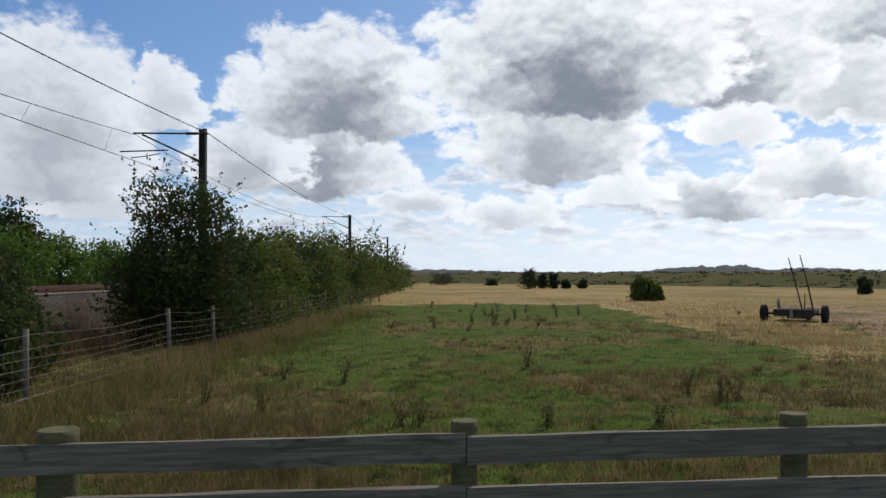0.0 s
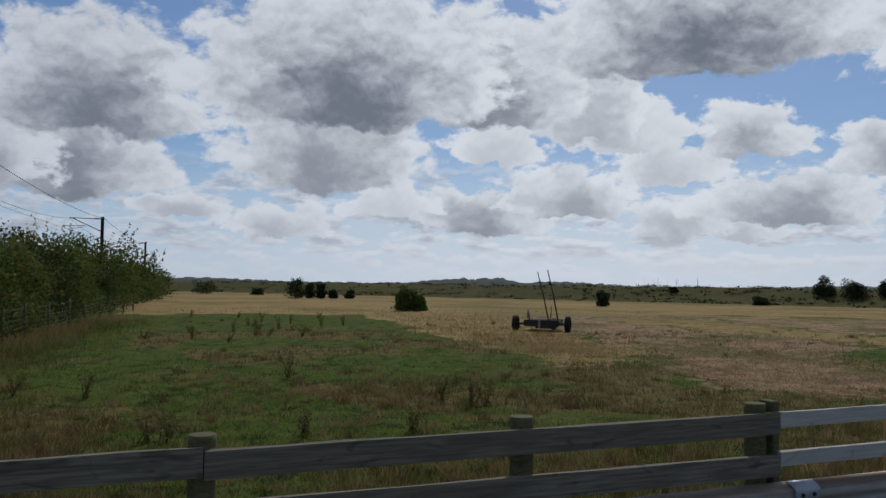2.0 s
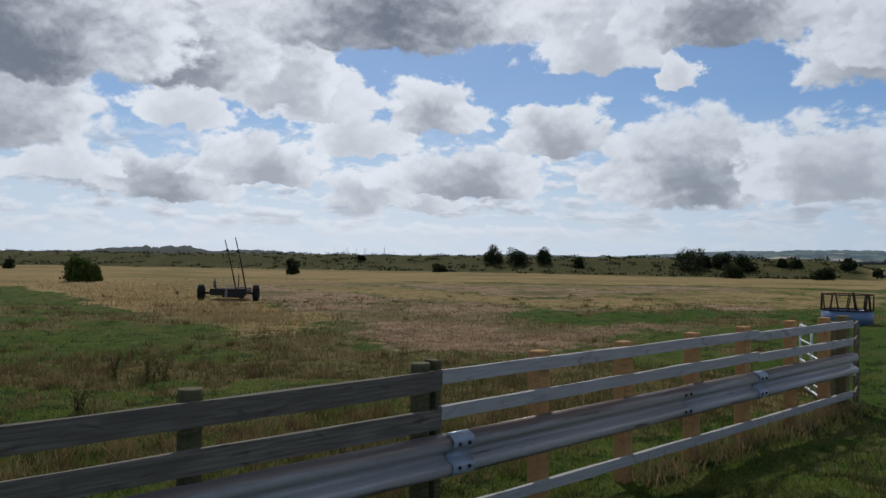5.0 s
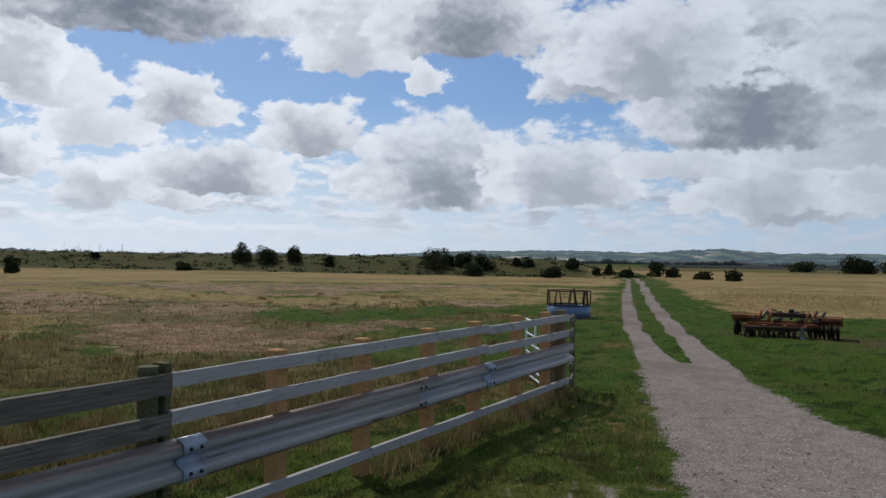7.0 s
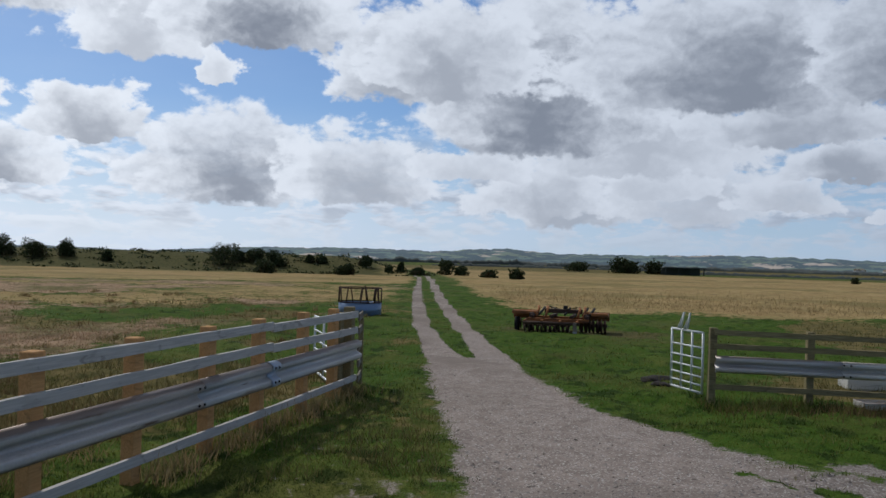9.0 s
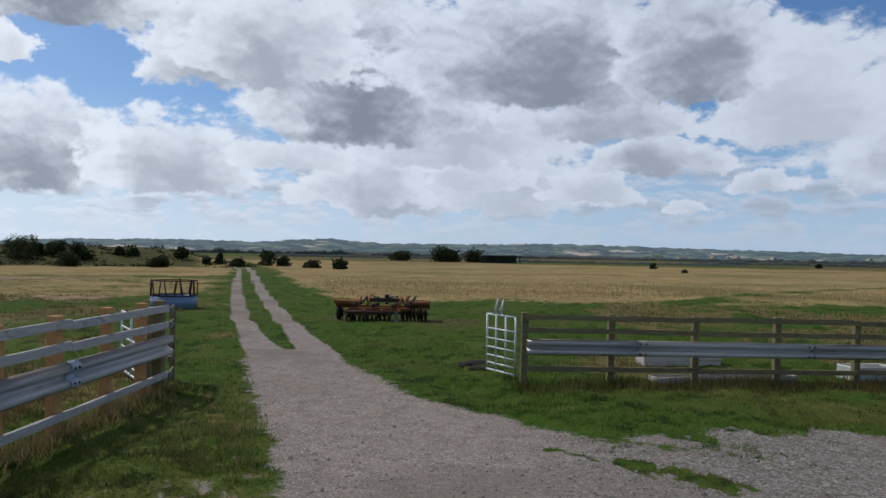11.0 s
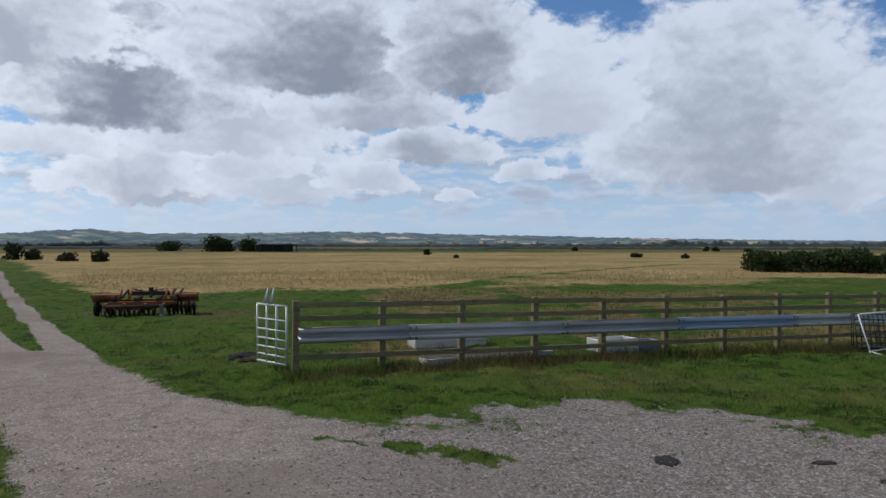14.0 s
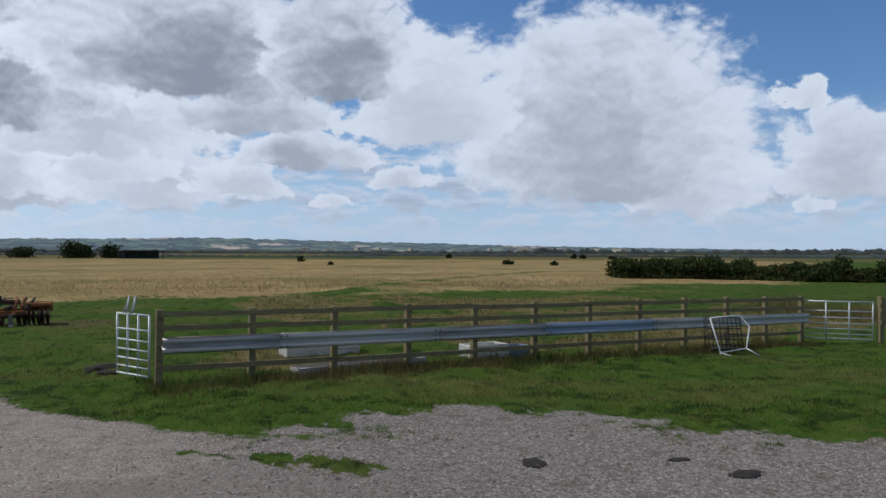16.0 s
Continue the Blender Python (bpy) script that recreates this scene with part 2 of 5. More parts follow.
LEAF_DARK = leaf_material("dark hawthorn leaves", (0.034, 0.056, 0.018), (0.07, 0.095, 0.028), (0.10, 0.075, 0.03))
LEAF_GREEN = leaf_material("hedge leaves", (0.07, 0.115, 0.025), (0.165, 0.20, 0.05), (0.21, 0.17, 0.055), 0.35)
LEAF_BRIGHT = leaf_material("sunlit green leaves", (0.09, 0.165, 0.03), (0.15, 0.24, 0.05), (0.11, 0.15, 0.04))
LEAF_FAR = leaf_material("scrub leaves", (0.03, 0.045, 0.018), (0.055, 0.072, 0.028), (0.07, 0.06, 0.03), 0.2)
STRAW = leaf_material("dry golden grass", (0.36, 0.265, 0.135), (0.26, 0.185, 0.088), (0.24, 0.21, 0.09), 0.4)
HAY = leaf_material("cut hay", (0.46, 0.32, 0.20), (0.29, 0.195, 0.12), (0.20, 0.18, 0.07), 0.3)


def blade_material(n, at):
    rnd = n.add("ShaderNodeNewGeometry").outputs["Random Per Island"]
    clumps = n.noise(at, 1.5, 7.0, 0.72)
    drift = n.noise(n.vec("MULTIPLY", at, (1.0, 0.8, 1)), 0.22, 5.0, 0.65)
    col = n.mix(rnd, (0.052, 0.088, 0.011), (0.19, 0.215, 0.045))
    col = n.mix(n.step(drift, 0.46, 0.60, 0.0, 0.7), col, (0.22, 0.19, 0.065))
    # near-black clumps match the ground's: dark weeds plus shade painted between tufts
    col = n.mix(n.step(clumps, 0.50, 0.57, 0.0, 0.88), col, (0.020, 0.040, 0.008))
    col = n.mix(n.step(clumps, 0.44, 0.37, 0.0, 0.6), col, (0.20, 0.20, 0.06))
    col = n.mix(n.step(rnd, 0.90, 0.96, 0.0, 0.8), col, (0.30, 0.26, 0.11))
    lit = n.add("ShaderNodeBsdfTranslucent", {"Color": col}).outputs[0]
    return n.add("ShaderNodeMixShader", {0: 0.35, 1: surface(n, col, 0.7, gloss=0.12), 2: lit}).outputs[0]


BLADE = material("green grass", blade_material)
DOCK = leaf_material("red-brown dead docks", (0.24, 0.155, 0.07), (0.13, 0.085, 0.04), (0.21, 0.19, 0.075), 0.2)
PEBBLE = leaf_material("loose gravel stones", (0.12, 0.10, 0.088), (0.36, 0.325, 0.30), (0.26, 0.225, 0.20), 0.0)
WEED = leaf_material("brown dead weeds", (0.21, 0.18, 0.07), (0.12, 0.105, 0.042), (0.13, 0.14, 0.045), 0.25)
BARK = wood_material("bark", (0.09, 0.075, 0.06), (0.05, 0.04, 0.032), (0.03, 0.025, 0.02))


def ground_material(n, at):
    layers = n.add("ShaderNodeVertexColor"), n.add("ShaderNodeVertexColor")
    layers[0].layer_name, layers[1].layer_name = "zone", "other"
    zone, other = layers[0].outputs["Color"], layers[1].outputs["Color"]
    gravel, gold, mown = n.add("ShaderNodeSeparateColor", {0: zone}).outputs[:3]
    weedy, lush, scrub = n.add("ShaderNodeSeparateColor", {0: other}).outputs[:3]
    fine = n.noise(at, 26.0, 6.0, 0.7)
    mid = n.noise(at, 3.1, 5.0, 0.62)
    wide = n.noise(at, 0.35, 4.0, 0.55)
    streak = n.noise(n.vec("MULTIPLY", at, (0.5, 1.3, 1)), 0.9, 5.0, 0.65)
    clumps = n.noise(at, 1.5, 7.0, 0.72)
    drift = n.noise(n.vec("MULTIPLY", at, (1.0, 0.8, 1)), 0.22, 5.0, 0.65)

    def spread(mask, amount=1.25):
        wave = n.math("ADD", n.math("MULTIPLY", n.math("SUBTRACT", mid, 0.5), amount), n.math("MULTIPLY", n.math("SUBTRACT", drift, 0.5), amount * 1.5))
        return n.step(n.math("ADD", mask, wave), 0.36, 0.64)

    # near-black green in grass and lushed: dark weeds plus painted tuft shade
    grass = n.mix(n.step(mid, 0.35, 0.65), (0.055, 0.10, 0.014), (0.10, 0.135, 0.024))
    grass = n.mix(n.step(wide, 0.45, 0.65, 0.0, 0.6), grass, (0.14, 0.13, 0.04))
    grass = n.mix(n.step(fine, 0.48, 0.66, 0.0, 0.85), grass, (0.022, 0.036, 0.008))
    grass = n.mix(n.step(fine, 0.44, 0.30, 0.0, 0.5), grass, (0.19, 0.19, 0.07))
    sweep = n.noise(n.vec("MULTIPLY", at, (1, 0.7, 1)), 0.06, 5.0, 0.6)
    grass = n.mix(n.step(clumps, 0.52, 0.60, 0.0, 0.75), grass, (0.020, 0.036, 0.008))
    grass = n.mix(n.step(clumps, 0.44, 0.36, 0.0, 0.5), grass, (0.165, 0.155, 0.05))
    lushed = n.mix(n.step(mid, 0.35, 0.65), (0.045, 0.095, 0.010), (0.08, 0.125, 0.020))
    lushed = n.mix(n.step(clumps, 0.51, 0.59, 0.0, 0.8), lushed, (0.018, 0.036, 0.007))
    lushed = n.mix(n.step(drift, 0.50, 0.62, 0.0, 0.55), lushed, (0.115, 0.115, 0.034))
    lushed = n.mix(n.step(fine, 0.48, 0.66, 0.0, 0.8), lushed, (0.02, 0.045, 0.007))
    lushed = n.mix(n.step(streak, 0.56, 0.7, 0.0, 0.5), lushed, (0.13, 0.14, 0.035))
    dry = n.mix(n.step(streak, 0.3, 0.7), (0.28, 0.195, 0.085), (0.40, 0.295, 0.14))
    dry = n.mix(n.step(drift, 0.5, 0.62, 0.0, 0.5), dry, (0.24, 0.205, 0.08))
    dry = n.mix(n.step(fine, 0.5, 0.7, 0.0, 0.6), dry, (0.15, 0.10, 0.045))
    hay = n.mix(n.step(streak, 0.35, 0.65), (0.27, 0.185, 0.115), (0.40, 0.28, 0.18))
    hay = n.mix(n.step(drift, 0.47, 0.6, 0.0, 0.8), hay, (0.12, 0.125, 0.04))
    hay = n.mix(n.step(clumps, 0.50, 0.60, 0.0, 0.7), hay, (0.10, 0.078, 0.04))
    hay = n.mix(n.step(clumps, 0.43, 0.36, 0.0, 0.6), hay, (0.42, 0.31, 0.20))
    hay = n.mix(n.step(fine, 0.5, 0.75, 0.0, 0.5), hay, (0.14, 0.09, 0.055))
    brown = n.mix(n.step(mid, 0.35, 0.65), (0.10, 0.09, 0.032), (0.19, 0.15, 0.06))
    brown = n.mix(n.step(clumps, 0.52, 0.62, 0.0, 0.6), brown, (0.05, 0.06, 0.016))
    dry = n.mix(n.step(sweep, 0.46, 0.62, 0.0, 0.7), dry, (0.17, 0.15, 0.058))
    dry = n.mix(n.step(n.noise(n.vec("MULTIPLY", at, (0.4, 1.0, 1)), 0.16, 5.0, 0.7), 0.52, 0.62, 0.0, 0.5), dry, (0.44, 0.33, 0.155))
    dry = n.mix(n.step(clumps, 0.55, 0.66, 0.0, 0.5), dry, (0.16, 0.12, 0.05))
    brown = n.mix(n.step(fine, 0.5, 0.75, 0.0, 0.6), brown, (0.05, 0.04, 0.02))
    stones = n.add("ShaderNodeTexVoronoi", {"Vector": at, "Scale": 55.0}).outputs
    pebble = n.math("MULTIPLY", n.add("ShaderNodeSeparateColor", {0: stones["Color"]}).outputs[0], 1.0)
    stone = n.mix(n.step(mid, 0.35, 0.7), (0.315, 0.265, 0.235), (0.225, 0.186, 0.163))
    stone = n.mix(n.step(pebble, 0.80, 0.97, 0.0, 0.8), stone, (0.50, 0.48, 0.45))
    stone = n.mix(n.step(pebble, 0.14, 0.02, 0.0, 0.6), stone, (0.12, 0.105, 0.095))
    stone = n.mix(n.step(drift, 0.48, 0.62, 0.0, 0.75), stone, (0.205, 0.172, 0.15))
    # the yard is rough grey hardcore, the track beaten beige gravel
    place = n.add("ShaderNodeSeparateXYZ", {0: at}).outputs
    yard = n.step(n.math("ADD", place[1], n.math("MULTIPLY", n.math("SUBTRACT", drift, 0.5), 5.0)), 1.6, -1.6)
    hard = n.mix(n.step(n.noise(at, 11.0, 6.0, 0.75), 0.40, 0.62), (0.225, 0.203, 0.188), (0.095, 0.082, 0.07))
    hard = n.mix(n.step(pebble, 0.72, 0.93, 0.0, 0.75), hard, (0.46, 0.44, 0.42))
    hard = n.mix(n.step(n.noise(n.vec("MULTIPLY", at, (1.5, 1, 1)), 1.3, 6.0, 0.7), 0.54, 0.63, 0.0, 0.7), hard, (0.085, 0.07, 0.055))
    stone = n.mix(n.math("MULTIPLY", yard, 0.8), stone, hard)
    stone = n.mix(n.step(n.noise(n.vec("MULTIPLY", at, (1, 2.2, 1)), 5.0, 6.0, 0.75), 0.60, 0.72, 0.0, 0.75), stone, (0.10, 0.085, 0.07))
    bush = n.mix(n.step(mid, 0.35, 0.65), (0.055, 0.062, 0.022), (0.11, 0.10, 0.04))
    bush = n.mix(n.step(drift, 0.5, 0.6, 0.0, 0.6), bush, (0.12, 0.105, 0.045))
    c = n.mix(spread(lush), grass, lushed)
    c = n.mix(spread(weedy), c, brown)
    c = n.mix(spread(mown), c, hay)
    c = n.mix(spread(gold), c, dry)
    c = n.mix(spread(scrub), c, bush)
    on_gravel = n.step(n.math("ADD", gravel, n.math("MULTIPLY", n.math("SUBTRACT", n.noise(at, 5.0, 6.0, 0.75), 0.5), 1.6)), 0.36, 0.64)
    c = n.mix(on_gravel, c, stone)
    lump = n.math("ADD", n.math("MULTIPLY", fine, 0.35), n.math("MULTIPLY", mid, 0.65))
    return surface(n, c, 0.95, lump, n.step(on_gravel, 0.0, 1.0, 0.9, 0.3), 0.05, gloss=0.05)


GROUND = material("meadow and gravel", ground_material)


# ---- mesh helpers ----
def mesh_of(name, verts, faces, smooth=False):
    me = bpy.data.meshes.new(name)
    me.from_pydata([tuple(v) for v in verts], [], [tuple(f) for f in faces])
    if smooth:
        me.polygons.foreach_set("use_smooth", [True] * len(me.polygons))
    return me


def quads(name, v):
    """A mesh of loose quads from an array (n, 4, 3)."""
    me = bpy.data.meshes.new(name)
    n = len(v)
    me.vertices.add(n * 4)
    me.vertices.foreach_set("co", np.asarray(v, np.float32).ravel())
    me.loops.add(n * 4)
    me.loops.foreach_set("vertex_index", np.arange(n * 4, dtype=np.int32))
    me.polygons.add(n)
    me.polygons.foreach_set("loop_start", np.arange(0, n * 4, 4, dtype=np.int32))
    me.update(calc_edges=True)
    return me


def part(name, me, mat, parent=None, label=""):
    """One mesh object, under a thing or a part."""
    if isinstance(me, bmesh.types.BMesh):
        bm, me = me, bpy.data.meshes.new(name)
        bm.to_mesh(me)
        bm.free()
    if mat and not me.materials:
        me.materials.append(mat)
    ob = new(name, me)
    ob.parent = parent
    if label:
        ob["label"] = label
    return ob


def thing(name, m=None, label="", category="", group="", kind=""):
    ob = new(name)
    ob.empty_display_size = 0.2
    if m is not None:
        ob.matrix_basis = m
    return tagged(ob, label, category, group, kind)


def box(bm, x0, x1, y0, y1, z0, z1, bevel=0.0, m=None):
    made = bmesh.ops.create_cube(bm, size=1.0, matrix=Matrix.Translation(((x0 + x1) / 2, (y0 + y1) / 2, (z0 + z1) / 2))
                                 @ Matrix.Diagonal((x1 - x0, y1 - y0, z1 - z0, 1)))["verts"]
    if bevel:
        edges = list({e for v in made for e in v.link_edges})
        made = bmesh.ops.bevel(bm, geom=edges, offset=bevel, segments=1, affect="EDGES")["verts"]
    if m is not None:
        bmesh.ops.transform(bm, matrix=m, verts=made)
    return bm


def block(*a, **k):
    return box(bmesh.new(), *a, **k)


def tube(points, radius, sides=8, bm=None, radius_end=None):
    """A round bar along points."""
    bm = bm or bmesh.new()
    pts = [Vector(p) for p in points]
    rings = []
    side = None
    for i, p in enumerate(pts):
        way = (pts[min(i + 1, len(pts) - 1)] - pts[max(i - 1, 0)]).normalized()
        side = way.orthogonal().normalized() if side is None else (side - way * side.dot(way)).normalized()
        up = way.cross(side)
        r = radius if radius_end is None else radius + (radius_end - radius) * i / (len(pts) - 1)
        rings.append([bm.verts.new(p + (side * math.cos(a) + up * math.sin(a)) * r)
                      for a in (2 * math.pi * k / sides for k in range(sides))])
    for a, b in zip(rings, rings[1:]):
        for k in range(sides):
            bm.faces.new((a[k], a[(k + 1) % sides], b[(k + 1) % sides], b[k])).smooth = True
    bm.faces.new(rings[0][::-1])
    bm.faces.new(rings[-1])
    return bm


# ---- the lie of the land ----
RAIL_WAY = np.array([-0.0436, 0.999])
RAIL_SIDE = np.array([-0.999, -0.0436])
BANK = np.array([(-160, 330), (-20, 200), (62, 100), (74, 76), (88, 49), (97, 33)], float)


def smooth(x, lo, hi):
    t = np.clip((x - lo) / (hi - lo), 0, 1)
    return t * t * (3 - 2 * t)


def near_line(p, line):
    """Distance from points to a polyline, signed: to its left positive (seen along it)."""
    best, sign = np.full(len(p), 1e9), np.ones(len(p))
    for a, b in zip(line, line[1:]):
        ab = b - a
        t = np.clip(((p - a) @ ab) / (ab @ ab), 0, 1)
        off = p - a - t[:, None] * ab
        dist = np.hypot(off[:, 0], off[:, 1])
        s = np.sign(ab[0] * off[:, 1] - ab[1] * off[:, 0])
        take = dist < best
        best[take], sign[take] = dist[take], s[take]
    return best * sign


def hashed(i, j, seed):
    h = np.sin(i * 127.1 + j * 311.7 + seed * 74.7) * 43758.5453
    return h - np.floor(h)


def value_noise(x, y, seed=0):
    i, j = np.floor(x), np.floor(y)
    u, v = x - i, y - j
    u, v = u * u * (3 - 2 * u), v * v * (3 - 2 * v)
    return ((hashed(i, j, seed) * (1 - u) + hashed(i + 1, j, seed) * u) * (1 - v)
            + (hashed(i, j + 1, seed) * (1 - u) + hashed(i + 1, j + 1, seed) * u) * v)


def fbm(x, y, seed=0, octaves=4):
    return sum(value_noise(x * 2 ** k, y * 2 ** k, seed + k) * 0.5 ** (k + 1) for k in range(octaves)) / (1 - 0.5 ** octaves)


def ground_height(p):
    """Height of the land at points (n, 2)."""
    p = np.atleast_2d(np.asarray(p, float))
    x, y = p[:, 0], p[:, 1]
    far = np.hypot(x, y)
    az = np.degrees(np.arctan2(x, y))
    z = -0.22 * smooth(-y, 1.0, 14.0) * smooth(x, 9.0, 16.0) * (1 - smooth(far, 22, 40))
    side = p @ RAIL_SIDE
    z = z + 1.35 * smooth(side, 10.0, 12.6) * (1 - smooth(az, 2, 6) * smooth(far, 400, 700)) - 0.9 * smooth(side, 18.5, 22)
    beyond = near_line(p, BANK)
    z = z + 2.3 * smooth(beyond, 0, 17) * (1 - smooth(beyond, 22, 40)) * (1 - smooth(az, 59, 66))
    rough = (fbm(x * 0.9, y * 0.9, 3) - 0.5) * 0.12 * smooth(far, 9, 18) * (1 - smooth(far, 150, 300))
    g = gravel_mask(p)
    tussock = ((fbm(x * 1.9, y * 1.9, 81, 3) - .5) * .16 + (fbm(x * .55, y * .55, 84, 2) - .5) * .14) * smooth(far, 4.6, 6.5) * (1 - smooth(far, 45, 80))
    near_rail = smooth(np.abs(y - (4.584 + .16 * (x + .12))), .1, .8)
    return z + (rough + tussock * near_rail) * (1 - 0.85 * g)


TRACK_LEFT = [(34.3, 16.0), (23.0, 10.8), (15.6, 7.1), (11.0, 4.8), (8.6, 3.56), (7.2, 2.9), (5.0, 1.9), (2.5, 0.95), (-8, -1.6)]
TRACK_RIGHT = [(35.4, 15.1), (24.1, 9.5), (17.5, 6.1), (14.0, 4.1), (12.2, 2.8), (11.1, 1.6), (10.3, 0.85), (10.1, -0.3), (11.0, -1.5),
               (11.4, -2.3), (11.0, -3.2), (10.3, -4.4), (9.9, -4.9), (8.8, -5.5), (7.9, -6.8), (6.0, -10.0), (-8, -14)]
TRACK_MID = np.array([(15.9, 6.1), (23.6, 10.1), (34.8, 15.5), (86, 39.2), (150, 72)], float)


def inside(p, outline):
    hit = np.zeros(len(p), bool)
    x, y = p[:, 0], p[:, 1]
    for (x0, y0), (x1, y1) in zip(outline, outline[1:] + outline[:1]):
        cross = ((y0 > y) != (y1 > y)) & (x < (x1 - x0) * (y - y0) / (y1 - y0 + 1e-12) + x0)
        hit ^= cross
    return hit


def gravel_mask(p):
    outline = TRACK_LEFT[2:] + TRACK_RIGHT[2:][::-1]
    edge = np.abs(near_line(p, np.array(outline + outline[:1], float)))
    signed = np.where(inside(p, outline), edge, -edge)
    signed = signed + (fbm(p[:, 0] * 1.6, p[:, 1] * 1.6, 11) - 0.5) * 0.32
    yard = smooth(signed, -0.35, 0.35)
    mid = np.abs(near_line(p, TRACK_MID) + (fbm(p[:, 0] * 0.5, p[:, 1] * 0.5, 21) - 0.5) * 0.2)
    open_end = smooth(p[:, 0], 15.0, 17.5)
    ruts = smooth(mid, 1.02, 0.82) * (1 - smooth(mid, 0.15 + 0.27 * smooth(p[:, 0], 15, 21), 0.24 * smooth(p[:, 0], 15, 21)) * open_end) * smooth(p[:, 0], 14, 15.5) * (1 - smooth(p[:, 0], 92, 105))
    off = np.abs(near_line(p, np.array([(9.2, 0.66), (8.95, 0.16), (8.62, -0.55), (8.1, -1.25)])))
    wide = 0.09 + 0.30 * np.exp(-((p[:, 1] + 0.65) / 0.55) ** 2)
    tuft = smooth(off / wide, 1.35, 0.5)
    tuft = np.maximum(tuft, .8 * smooth(np.hypot((p[:, 0] - 9.55) / 0.2, (p[:, 1] + 1.65) / 0.4), 1.2, 0.6))
    tuft = np.maximum(tuft, .7 * smooth(np.hypot((p[:, 0] - 9.2) / 0.12, (p[:, 1] + 2.2) / 0.4), 1.2, 0.6))
    tuft = tuft * smooth(fbm(p[:, 0] * 5.5, p[:, 1] * 5.5, 91), .30, .56)
    speck = smooth(fbm(p[:, 0] * 2.6, p[:, 1] * 2.6, 95), .48, .60) * smooth(signed, 2.0, .1) * .72 * smooth(-p[:, 1], -1.5, 0.5)
    return np.maximum(yard * (1 - speck), ruts) * (1 - 0.85 * tuft)


def zones(p):
    x, y = p[:, 0], p[:, 1]
    far = np.hypot(x, y)
    az = np.degrees(np.arctan2(x, y))
    wob = (fbm(x * 0.12, y * 0.12, 5) - 0.5) * 8
    fine = (fbm(x * 0.5, y * 0.5, 6) - 0.5) * 2.5
    side = p @ RAIL_SIDE
    beyond = near_line(p, BANK)
    wheeling = smooth(np.abs(near_line(p, np.array([(38.66, -3.65), (45.69, -6.68), (52.94, -10.28), (64.4, -18.22), (79.99, -30.23)], float)) + fine * .5), 1.5, .4)     # old wheel tracks through the dry grass
    track = near_line(p, np.vstack([TRACK_MID[:1] + [[-60, -30]], TRACK_MID]))     # left of the track positive
    left = smooth(track, 0, 3)
    gravel = gravel_mask(p)
    gold = smooth(y + fine + wob * .9, 53, 61) * smooth(side, 7.5, 5) * left
    gold = np.maximum(gold, left * smooth(far + wob, 62, 72))
    strip = smooth(x + fine * 1.1 + wob * .12, 6.6, 8.6) * smooth(y + fine * 1.5, 15, 26) * (1 - smooth(x - (y - 20) * .18 + fine * 1.5 + wob * .2, 9.0, 13.5))
    gold = np.maximum(gold, strip * left)
    right_edge = 38 - 0.25 * (y - 5) + wob * 1.6
    gold = np.maximum(gold, (1 - left) * smooth(x, right_edge - 7, right_edge + 7) * (1 - 0.8 * smooth(far, 170, 240)) * smooth(-track, 1.6, 5))
    gold = gold * (1 - smooth(beyond, 0, 4) * smooth(az, -8, 0) * (1 - smooth(az, 58, 64)))
    mown = left * smooth(x + fine, 8.5, 11) * smooth(y - 0.25 * x + fine, 9, 13) * (1 - smooth(far + wob, 60, 70)) * (1 - strip)
    band = smooth(np.abs(far - 31 - (az - 48) * 0.25 + wob * .7), 5.5, 2.5) * smooth(az, 34, 44)
    lush = np.maximum(band * left, smooth(track, 5.5, 3.5) * smooth(x, 6, 9) * (1 - smooth(far, 70, 90)))
    lush = np.maximum(lush, (1 - left) * smooth(far + wob * .5, 34, 22) * (1 - .7 * smooth(x - 14.2 + .33 * y, -.6, .8) * smooth(-y, -1.5, 0)))
    patch = smooth(fbm(x * .16 + 7, y * .10, 44), .50, .62)
    mown = mown * (1 - band) * (1 - .75 * patch)
    gold = np.maximum(gold, .62 * patch * left * smooth(x, 10, 14) * smooth(y - .25 * x, 8, 12) * (1 - band))
    weedy = smooth(side + fine, 4.0, 6.5) * (1 - smooth(side, 30, 35)) * (1 - smooth(y, 30, 45))
    weedy = np.maximum(weedy, smooth(fbm(x * .35, y * .35, 31), 0.48, 0.64) * 0.78 * smooth(y, 5.6, 8) * left * (1 - smooth(far, 34, 50)))
    far_tan = smooth(far, 150, 190)
    scrub = smooth(beyond, -1.5, 2.0) * (1 - smooth(az, 60, 66)) * smooth(az, -20, -6)
    stripes = smooth(fbm(x * .004 + 3, y * .012, 71), .45, .55)
    gold = np.where(far > 190, gold * (.15 + .5 * stripes), gold)
    weedy_far = far_tan * stripes * (az > 55)
    meadow_far = smooth(az, 125, 131) * smooth(far, 70, 95)
    scrub = np.maximum(scrub, smooth(side, 7.5, 9.5) * smooth(y, 25, 30))
    gold = gold * (1 - .9 * meadow_far) * (1 - .55 * wheeling)
    lush = np.maximum(lush, meadow_far)
    weedy = np.maximum(weedy, weedy_far)
    behind = smooth(x - 14.2 + .33 * y, 0, 1.5) * smooth(-y, -2, 1) * (1 - smooth(far, 34, 42))
    weedy = np.maximum(weedy, behind * smooth(fbm(x * .5, y * .5, 53), .36, .54) * .9)
    verge = smooth(track, 4.2, 2.4) * smooth(x, 4.5, 6.5) * (1 - smooth(x, 11, 14)) * smooth(track, .6, 1.2)
    lush = lush * (1 - .8 * verge)
    weedy = np.maximum(weedy, .36 * verge)
